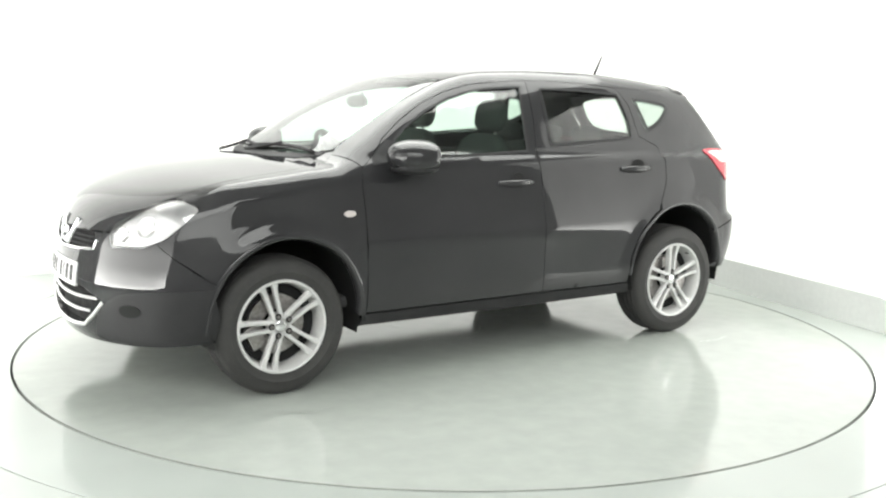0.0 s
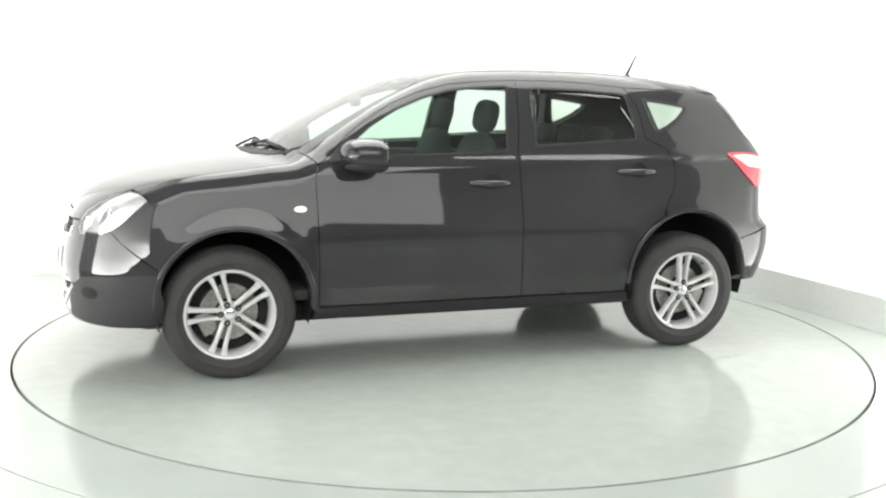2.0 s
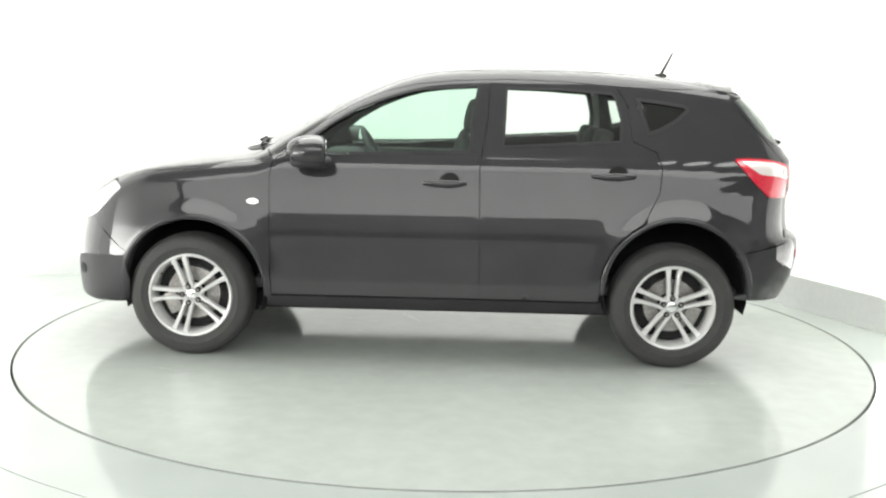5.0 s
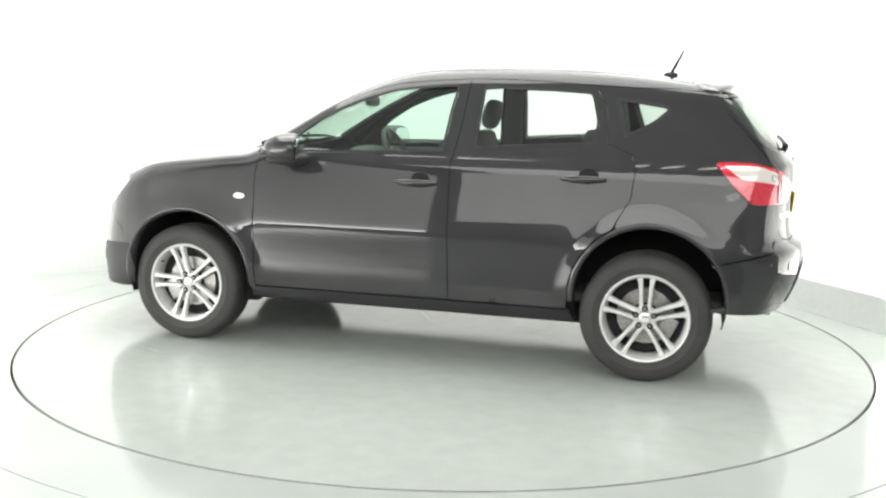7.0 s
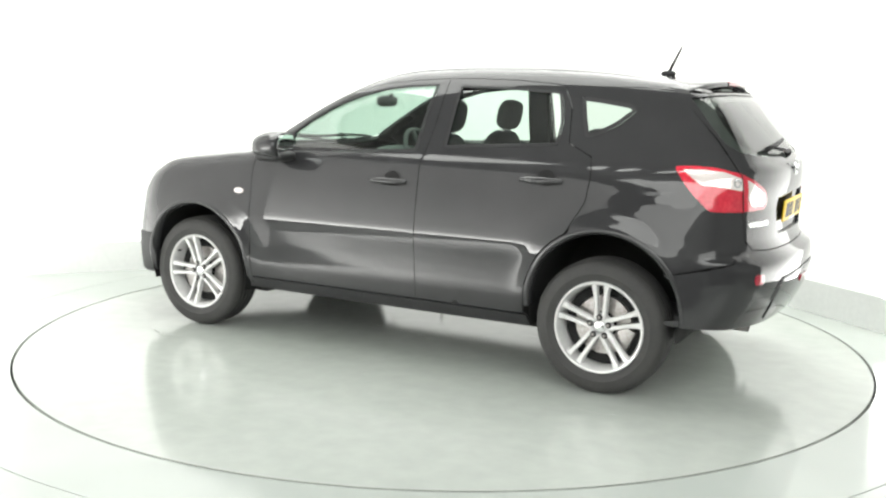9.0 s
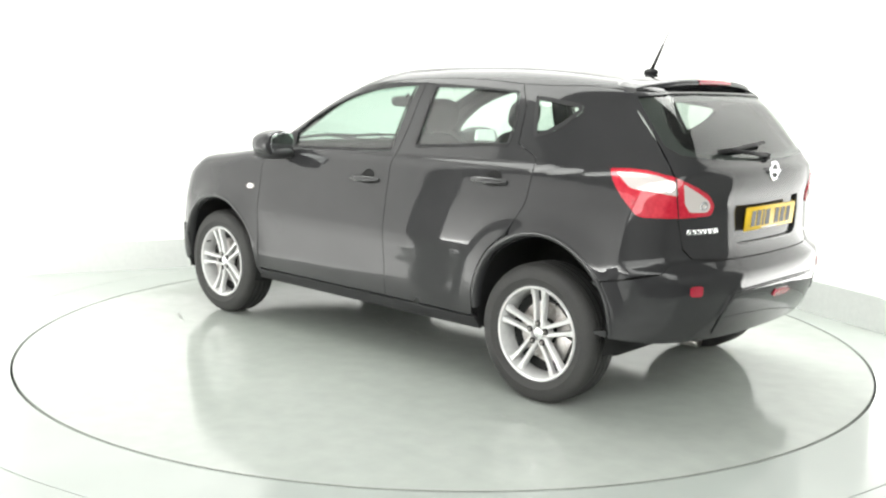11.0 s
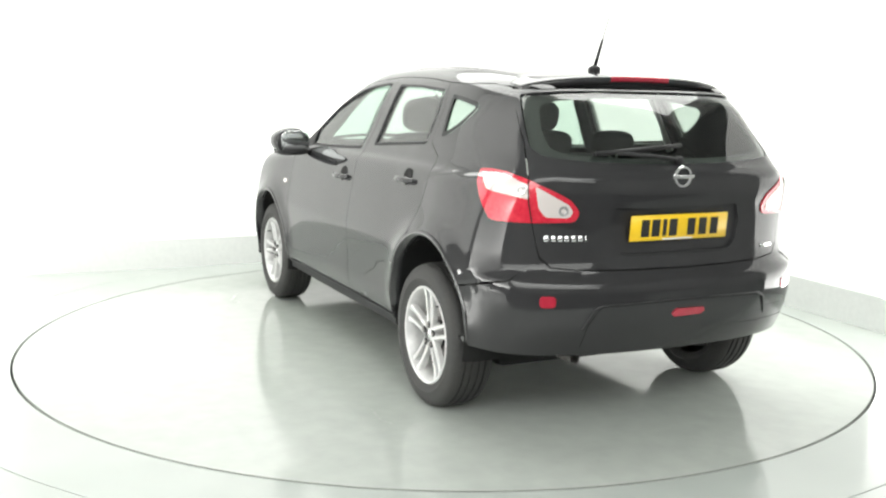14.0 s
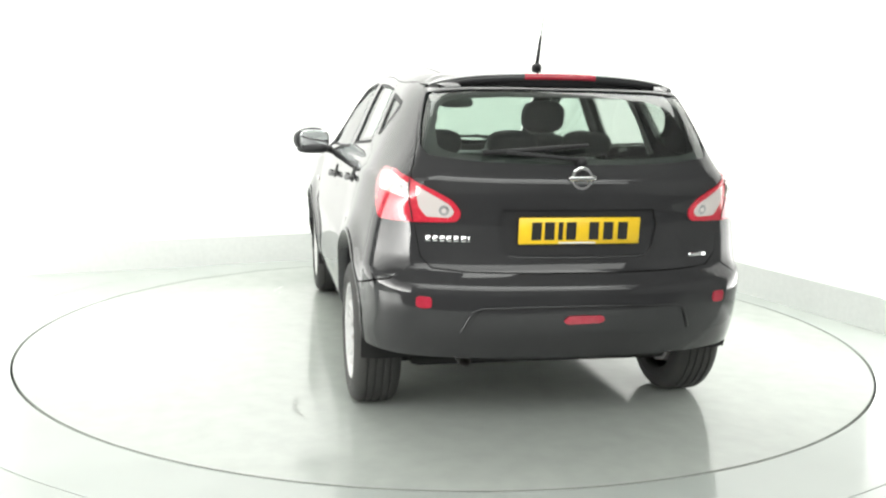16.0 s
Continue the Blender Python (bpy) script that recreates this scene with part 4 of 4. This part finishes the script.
# ---- rear plate and badges ----
plate = part("rear_plate", box(-0.004, 0.004, -0.26, 0.26, -0.0555, 0.0555, 0.003, 1), YELLOW, tailgate, "yellow rear number plate")
plate.matrix_basis = pose(-2.040, 0, 0.910, 0, -4, 0)
for y in (0.185, 0.130, 0.083, 0.038, -0.060, -0.122, -0.185):
    w = 0.010 if y == 0.083 else 0.021
    part("plate_bar", box(-0.0055, -0.0042, y - w, y + w, -0.037, 0.037), INK, plate, smooth=False)
part("maker_strip", box(-0.0055, -0.0042, -0.07, 0.09, -0.0525, -0.046), WHITE_PLATE, plate, smooth=False)
band("plate_edge", [(-19.5, 0.806), (-17, 0.799), (0, 0.797), (17, 0.799), (19.5, 0.806)], 0.005, 0.0, PAINT, tailgate, "polished lower edge of the plate recess", cx=-1.2)
p = wrap(-1.2, (0, 1.125))[0]
badge = shared("tail_badge", lambda: lathe([(0.034, 0.0), (0.036, 0.005), (0.045, 0.005), (0.047, 0.0)], 40), CHROME, tailgate, Matrix.Translation(p + np.array((-0.004, 0, 0))) @ pose(0, 0, 0, 0, 0, 90), "round chrome badge with a crossbar")
part("badge_bar", box(p[0] - 0.013, p[0] - 0.005, -0.056, 0.056, 1.117, 1.133, 0.003), CHROME, tailgate)
for y0, y1, z in ((0.628, 0.607, 0.873), (0.600, 0.580, 0.873), (0.573, 0.553, 0.873), (0.546, 0.526, 0.873), (0.518, 0.498, 0.873), (0.490, 0.468, 0.873), (0.461, 0.454, 0.873), (-0.505, -0.60, 0.797)):
    q = skin(np.array([(-1.2, (y0 + y1) / 2, z)]), (-1, 0, 0), 0.2, 1.2)
    n = skin_normal(q)[0]
    hh = 0.0125 if y0 > 0 else 0.008
    ob = part("badge_letter", box(-abs(y0 - y1) / 2, abs(y0 - y1) / 2, -0.003, 0.004, -hh, hh, 0.002, 1), CHROME, tailgate)
    ob.matrix_basis = Matrix.Translation(q[0]) @ Vector(n).to_track_quat("Y", "Z").to_matrix().to_4x4()

# ---- spoiler with the high brake lamp ----
def spoiler():
    bm = bmesh.new()
    rows = []
    for y in np.linspace(-0.56, 0.56, 41):
        e = abs(y) / 0.56
        tip = -1.712 + 0.050 * e ** 2 + 0.045 * e ** 6
        lead = -1.44 - 0.06 * e ** 4
        zt = float(up((lead, y))[0][2])
        mid = float(up((-1.53, y))[0][2])
        ze = 1.548 - 0.030 * e ** 2 - 0.022 * e ** 6
        prof = [(lead, zt - 0.012), (lead - 0.015, zt + 0.002), (-1.53, max(mid + 0.004, (zt * 0.4 + ze * 0.6))), (tip + 0.06, ze + 0.009), (tip + 0.02, ze + 0.004), (tip + 0.004, ze - 0.002), (tip, ze - 0.010), (tip + 0.002, ze - 0.024),
                (tip + 0.02, ze - 0.036), (tip + 0.07, ze - 0.060), (tip + 0.16, ze - 0.075)]
        rows.append([bm.verts.new((x, y, z)) for x, z in prof])
    for a, b in zip(rows, rows[1:]):
        for k in range(len(a) - 1):
            bm.faces.new((a[k], a[k + 1], b[k + 1], b[k]))
    bm.faces.new(rows[0]), bm.faces.new(rows[-1][::-1])
    bmesh.ops.recalc_face_normals(bm, faces=bm.faces)
    return bm


wing = sharp(part("spoiler", spoiler(), PAINT, tailgate, "black roof spoiler"), 50)
bm = bmesh.new()
rows = []
for y in np.linspace(-0.16, 0.16, 13):
    e = abs(y) / 0.545
    x = -1.715 + 0.065 * e ** 2
    z = 1.548 - 0.030 * e ** 2
    rows.append([bm.verts.new(q) for q in ((x + 0.012, y, z + 0.003), (x - 0.004, y, z - 0.004), (x - 0.001, y, z - 0.021), (x + 0.02, y, z - 0.028))])
for a, b in zip(rows, rows[1:]):
    for k in range(3):
        bm.faces.new((a[k], b[k], b[k + 1], a[k + 1]))
part("brake_lamp", bm, DARK_RED, wing, "slim red high brake lamp")

cap_low = skin(np.array([(-1.2, 0.50, 1.484), (-1.2, 0.44, 1.487)]), (-1, 0, 0), 0.2, 1.0)
panel("roof_corner", [up((-1.44, 0.474), (-1.55, 0.463), (-1.655, 0.452)), cap_low[::-1], GATE_SIDE[:1], flank((-1.46, 1.500), (-1.42, 1.505))], Along((-0.45, 0.55, 0.70)), PAINT, car, "black rear roof corner", step=0.02, gap=0.0, depth=0.01, both=True)

# ---- door handles, side repeaters, mirrors ----
def handle(x, z, s, door):
    q = flank((x, z))[0]
    n = skin_normal(np.array([q]))[0]
    m = Matrix.Diagonal((1, s, 1, 1)) @ Matrix.Translation(q) @ Vector(n).to_track_quat("Y", "Z").to_matrix().to_4x4()
    # in this frame x runs along the car, y outwards
    # flat near-black disc: the finger recess's shade is put into its colour
    bowl = shared("handle_recess_shade", lambda: lathe([(0.0005, 0.0015), (0.030, 0.002), (0.043, 0.004), (0.046, 0.002)], 32), GAP, door, m @ pose(0.0, 0, 0.004) @ Matrix.Diagonal((1.12, 1, 0.92, 1)), "dark disc painted as the shaded finger recess")

    def bar():
        bm = bmesh.new()
        rows = []
        for k in range(15):
            t = k / 14
            x = -0.118 + 0.236 * t
            y = 0.008 + 0.030 * math.sin(math.pi * t) ** 0.7
            h = 0.010 + 0.006 * math.sin(math.pi * t)
            rows.append([bm.verts.new((x, y + 0.007 * math.sin(a), h * math.cos(a) - 0.006 * math.sin(math.pi * t))) for a in np.linspace(0, 2 * math.pi, 10, endpoint=False)])
        for a, b in zip(rows, rows[1:]):
            for k in range(10):
                bm.faces.new((a[k], a[(k + 1) % 10], b[(k + 1) % 10], b[k]))
        bm.faces.new(rows[0]), bm.faces.new(rows[-1])
        bmesh.ops.recalc_face_normals(bm, faces=bm.faces)
        return bm
    shared("handle", bar, PAINT, door, m @ pose(0.025, 0, -0.012), "black pull handle")


for k, s in ((0, 1), (1, -1)):
    handle(-0.095, 0.995, s, front_doors[k])
    handle(-0.995, 1.050, s, rear_doors[k])
q = flank((0.962, 0.866))
patch("side_repeater", [(0.962 + 0.034 * math.cos(radians(a)), q[0][1], 0.866 + 0.017 * math.sin(radians(a))) for a in range(0, 360, 30)], SIDE, CLEAR, car, "small oval clear side repeater", 0.005, True, 0.0, 0.02)


def blob(cx, cy, cz, rx, ry, rz, e=2.6, n=28, m=18):
    """A box-like ellipsoid."""
    bm = bmesh.new()
    bmesh.ops.create_uvsphere(bm, u_segments=n, v_segments=m, radius=1)
    for v in bm.verts:
        k = (abs(v.co.x) ** e + abs(v.co.y) ** e + abs(v.co.z) ** e) ** (-1 / e)
        v.co = Vector((cx + v.co.x * k * rx, cy + v.co.y * k * ry, cz + v.co.z * k * rz))
    return bm


def mirror_shell():
    bm = blob(0, 0, 0, 0.128, 0.118, 0.084)
    for v in bm.verts:
        u = v.co.x / 0.128
        # round nose in front, flat mouth behind, thinner towards the tip
        v.co.z *= 1 - 0.10 * max(0, u) - 0.16 * max(0, v.co.y / 0.115)
        v.co.x = v.co.x - 0.02 * v.co.y / 0.115
        if u < -0.55:
            v.co.x = -0.070 - 0.02 * v.co.y / 0.115 + (u + 0.55) * 0.004
    return bm


for k, s in ((0, 1), (1, -1)):
    at = Matrix.Diagonal((1, s, 1, 1)) @ pose(0.635, 0.930, 1.145)
    shell = shared("mirror", mirror_shell, PAINT, front_doors[k], at, "black door mirror", 60)
    shared("mirror_glass", lambda: blob(-0.074, -0.004, 0.0, 0.003, 0.098, 0.066, 3.5), MIRROR, shell, pose(0, 0, 0, 0, 0, 11), "mirror glass")
    shared("mirror_lower", lambda: blob(0.0, -0.01, -0.055, 0.105, 0.102, 0.034, 3.0), TRIM, shell, Matrix.Identity(4), "satin black lower shell")
    shared("mirror_arm", lambda: blob(0.01, -0.115, -0.062, 0.045, 0.055, 0.022, 2.4, 16, 12), TRIM, shell, Matrix.Identity(4), "black mirror arm")
    patch_at = flank((0.79, 1.13), (0.69, 1.215), (0.655, 1.215), (0.63, 1.118), (0.80, 1.095))
    if k == 0:
        patch("mirror_sail", patch_at, SIDE, TRIM, front_doors[0], "black corner piece behind the mirror", 0.003, False, 0.005, 0.03)

# ---- wipers, antenna ----
def rod(name, pts, r, mat, parent, label="", r2=None, n=8):
    """A round bar through points; it may taper."""
    bm = bmesh.new()
    pts = [Vector(p) for p in pts]
    rows = []
    for i, p in enumerate(pts):
        t = (pts[min(i + 1, len(pts) - 1)] - pts[max(i - 1, 0)]).normalized()
        u = t.orthogonal().normalized()
        w = t.cross(u)
        rr = r + ((r2 if r2 is not None else r) - r) * i / max(1, len(pts) - 1)
        rows.append([bm.verts.new(p + (u * math.cos(2 * math.pi * k / n) + w * math.sin(2 * math.pi * k / n)) * rr) for k in range(n)])
    if len(rows) > 1:
        for i in range(len(rows) - 1):
            a, b = rows[i], rows[i + 1]
            # keep the rings in step
            off = min(range(n), key=lambda o: (a[0].co - b[o].co).length)
            for k in range(n):
                bm.faces.new((a[k], a[(k + 1) % n], b[(k + 1 + off) % n], b[(k + off) % n]))
            rows[i + 1] = [b[(k + off) % n] for k in range(n)]
    bm.faces.new(rows[0]), bm.faces.new(rows[-1])
    bmesh.ops.recalc_face_normals(bm, faces=bm.faces)
    return part(name, bm, mat, parent, label)


def over(x, y, h):
    q = up((x, y))[0]
    return Vector((q[0], q[1], q[2] + h))


for y0, y1, x0, x1 in ((0.50, -0.12, 0.985, 1.06), (-0.02, -0.52, 1.075, 0.965)):
    w = rod("wiper", [over(x0 + (x1 - x0) * t, y0 + (y1 - y0) * t, 0.016) for t in np.linspace(0, 1, 9)], 0.011, TRIM, car, "black windscreen wiper", 0.008)
    rod("wiper_arm", [over(1.10, y1 - 0.02, 0.012), over(1.08, (y0 + y1) / 2 - 0.1, 0.026), over((x0 + x1) / 2, (y0 + y1) / 2, 0.030)], 0.010, TRIM, w, "", 0.007)
patch("cowl", up((1.150, 0.0), (1.130, 0.25), (1.06, 0.43), (0.975, 0.545), (0.93, 0.53), (1.01, 0.42), (1.065, 0.25), (1.085, 0.0), (1.065, -0.25), (1.01, -0.42), (0.93, -0.53), (0.975, -0.545), (1.06, -0.43), (1.130, -0.25)), OVER, TRIM, car, "black cowl under the windscreen", 0.004, False, 0.0, 0.03)


def behind(y, z, h):
    q = skin(np.array([(-1.2, y, z)]), (-1, 0, 0), 0.1, 1.2)[0]
    return Vector((q[0] - h, q[1], q[2] + h * 0.6))


w = rod("rear_wiper", [behind(0.40, 1.212, 0.014), behind(0.25, 1.222, 0.016), behind(0.10, 1.234, 0.016), behind(-0.05, 1.246, 0.014)], 0.012, TRIM, tailgate, "black rear wiper", 0.009)
rod("wiper_arm", [behind(0.0, 1.187, 0.014), behind(0.12, 1.197, 0.020), behind(0.30, 1.212, 0.022)], 0.010, TRIM, w, "", 0.008)
shared("wiper_pivot", lambda: blob(0, 0, 0, 0.018, 0.026, 0.020, 2.2, 16, 10), TRIM, w, Matrix.Translation(behind(-0.01, 1.186, 0.008)))
ant = shared("antenna", lambda: blob(0, 0, 0, 0.042, 0.020, 0.018, 2.2, 20, 12), TRIM, car, Matrix.Translation(over(-1.344, 0, 0.008)), "black roof antenna foot with a thin raked mast")
base = over(-1.344, 0, 0.012)
tip = Vector((-1.535, 0.012, 1.985))
rod("mast_foot", [base - ant.matrix_basis.translation, base.lerp(tip, 0.34) - ant.matrix_basis.translation], 0.010, TRIM, ant, "", 0.006)
rod("mast", [base.lerp(tip, 0.34) - ant.matrix_basis.translation, tip - ant.matrix_basis.translation], 0.0026, TRIM, ant, "", 0.0018)

# ---- cabin ----
def seat(x, y, width, name="front_seat"):
    back = part(name, blob(0, 0, 0, 0.07, width / 2, 0.31, 3.2), CLOTH, car, "dark grey cloth seat")
    back.matrix_basis = pose(x, y, 0.93, 0, -12, 0)
    part("seat_cushion", blob(0.27, 0, -0.30, 0.28, width / 2, 0.09, 3.4), CLOTH, back)
    return back


def headrest(owner, z, y=0.0, w=0.13, h=0.095, x=-0.01):
    ob = part("headrest", blob(x, y, z, 0.050, w, h, 3.0), CLOTH, owner, "padded grey headrest")
    for s in (0.05, -0.05):
        rod("headrest_post", [(x, y + s, z - h - 0.07), (x, y + s, z - h + 0.02)], 0.006, CHROME, ob)
    return ob


for y in (0.385, -0.385):
    headrest(seat(-0.12, y, 0.50), 0.415)
bench = seat(-0.86, 0, 1.24, "rear_bench")
bench.matrix_basis = pose(-0.86, 0, 0.86, 0, -14, 0)
for y in (0.40, -0.40, 0.0):
    headrest(bench, 0.365, y, 0.13, 0.065)
dash = part("dashboard", blob(0.80, 0, 0.92, 0.26, 0.68, 0.15, 4.0, 40, 20), DASH, car, "dark grey dashboard")
part("instrument_hood", blob(0.62, -0.37, 1.06, 0.12, 0.17, 0.045, 2.6), DASH, dash)
wheel_rim = bmesh.new()
N, M = 36, 10
vs = [[wheel_rim.verts.new(((0.185 + 0.016 * math.cos(2 * math.pi * j / M)) * math.cos(2 * math.pi * i / N), (0.185 + 0.016 * math.cos(2 * math.pi * j / M)) * math.sin(2 * math.pi * i / N), 0.016 * math.sin(2 * math.pi * j / M))) for j in range(M)] for i in range(N)]
for i in range(N):
    for j in range(M):
        wheel_rim.faces.new((vs[i][j], vs[(i + 1) % N][j], vs[(i + 1) % N][(j + 1) % M], vs[i][(j + 1) % M]))
bmesh.ops.recalc_face_normals(wheel_rim, faces=wheel_rim.faces)
sw = part("steering_wheel", wheel_rim, DASH, car, "dark leather steering wheel")
sw.matrix_basis = pose(0.42, -0.385, 1.05, 0, -62, 0)
part("wheel_boss", blob(0, 0, -0.02, 0.075, 0.065, 0.03), DASH, sw)
for a in (0, 120, 240):
    rod("wheel_spoke", [(0.05 * math.cos(radians(a)), 0.05 * math.sin(radians(a)), -0.012), (0.18 * math.cos(radians(a)), 0.18 * math.sin(radians(a)), 0.0)], 0.014, DASH, sw)
rm = part("cabin_mirror", blob(0.47, 0, 1.405, 0.018, 0.115, 0.035, 3.0), DASH, car, "black inner rear-view mirror")
rod("mirror_stalk", [(0.47, 0, 1.42), (0.43, 0, 1.452)], 0.009, DASH, rm)
part("parcel_shelf", box(-1.78, -1.10, -0.55, 0.55, 1.085, 1.105, 0.008), DASH, car, "dark luggage cover")
part("cabin_floor", box(-1.7, 1.0, -0.70, 0.70, 0.36, 0.42, 0.02), DASH, car, "dark cabin carpet")
for s in (1, -1):
    part("inner_sill", box(-1.6, 0.75, s * 0.745 - 0.02, s * 0.745 + 0.02, 0.95, 1.085, 0.015), DASH, car, "dark door card top")

# ---- worn marks on the turntable ----
SCUFF = grain(material("worn_floor", (0.2, 0.2, 0.19), 0.4), 40, (0.17, 0.175, 0.165), (0.30, 0.315, 0.295), (0.3, 0.5), big=8)


def scuff(pts, width, z):
    """A thin ragged mark that follows points of the plan."""
    fine = []
    for a, b in zip(pts, pts[1:]):
        a, b = Vector(a), Vector(b)
        for k in range(8):
            t = k / 8
            side = Vector((-(b - a).y, (b - a).x)).normalized()
            fine.append(a.lerp(b, t) + side * random.uniform(-0.012, 0.012))
    bm = bmesh.new()
    rows = []
    n = len(fine)
    for i, p in enumerate(fine):
        d = (fine[min(i + 1, n - 1)] - fine[max(i - 1, 0)]).normalized()
        side = Vector((-d.y, d.x)) * width * (0.15 + random.random()) * math.sin(math.pi * (i + 0.5) / n)
        rows.append([bm.verts.new((*(p + side), z)), bm.verts.new((*(p - side), z))])
    for a, b in zip(rows, rows[1:]):
        bm.faces.new((a[0], a[1], b[1], b[0]))
    bmesh.ops.recalc_face_normals(bm, faces=bm.faces)
    part("scuff", bm, SCUFF, turntable, "dark worn mark", smooth=False)


for k, (line, w) in enumerate([([(-0.30, 0.50), (-0.20, 0.33), (-0.15, 0.22)], 0.006), ([(-0.26, -0.13), (-0.14, -0.12), (0.0, -0.18), (0.10, -0.17)], 0.009), ([(0.10, -0.15), (0.22, -0.09), (0.33, 0.09)], 0.006),
                               ([(-0.58, 0.0), (-0.44, -0.08), (-0.30, -0.13)], 0.005), ([(-0.06, -0.22), (0.06, -0.21), (0.22, -0.16)], 0.007), ([(-0.72, 0.34), (-0.60, 0.30), (-0.49, 0.31)], 0.005),
                               ([(0.46, 0.22), (0.60, 0.16), (0.72, 0.19)], 0.005), ([(-1.55, -0.92), (-1.38, -0.99), (-1.22, -0.97)], 0.007), ([(1.20, -0.95), (1.35, -0.98), (1.52, -0.93)], 0.007)]):
    scuff(line, w, 0.0012 + k * 0.0001)


def motions():
    rows = []
    for t, a in TURN:
        turn = Matrix.Rotation(radians(a), 4, "Z")
        rows.append((t, turn @ Matrix.Translation((-PIVOT.x, -PIVOT.y, 0))))
    walk(car, rows)
    walk(turntable, [(t, Matrix.Rotation(radians(a - 180), 4, "Z")) for t, a in TURN])


motions()
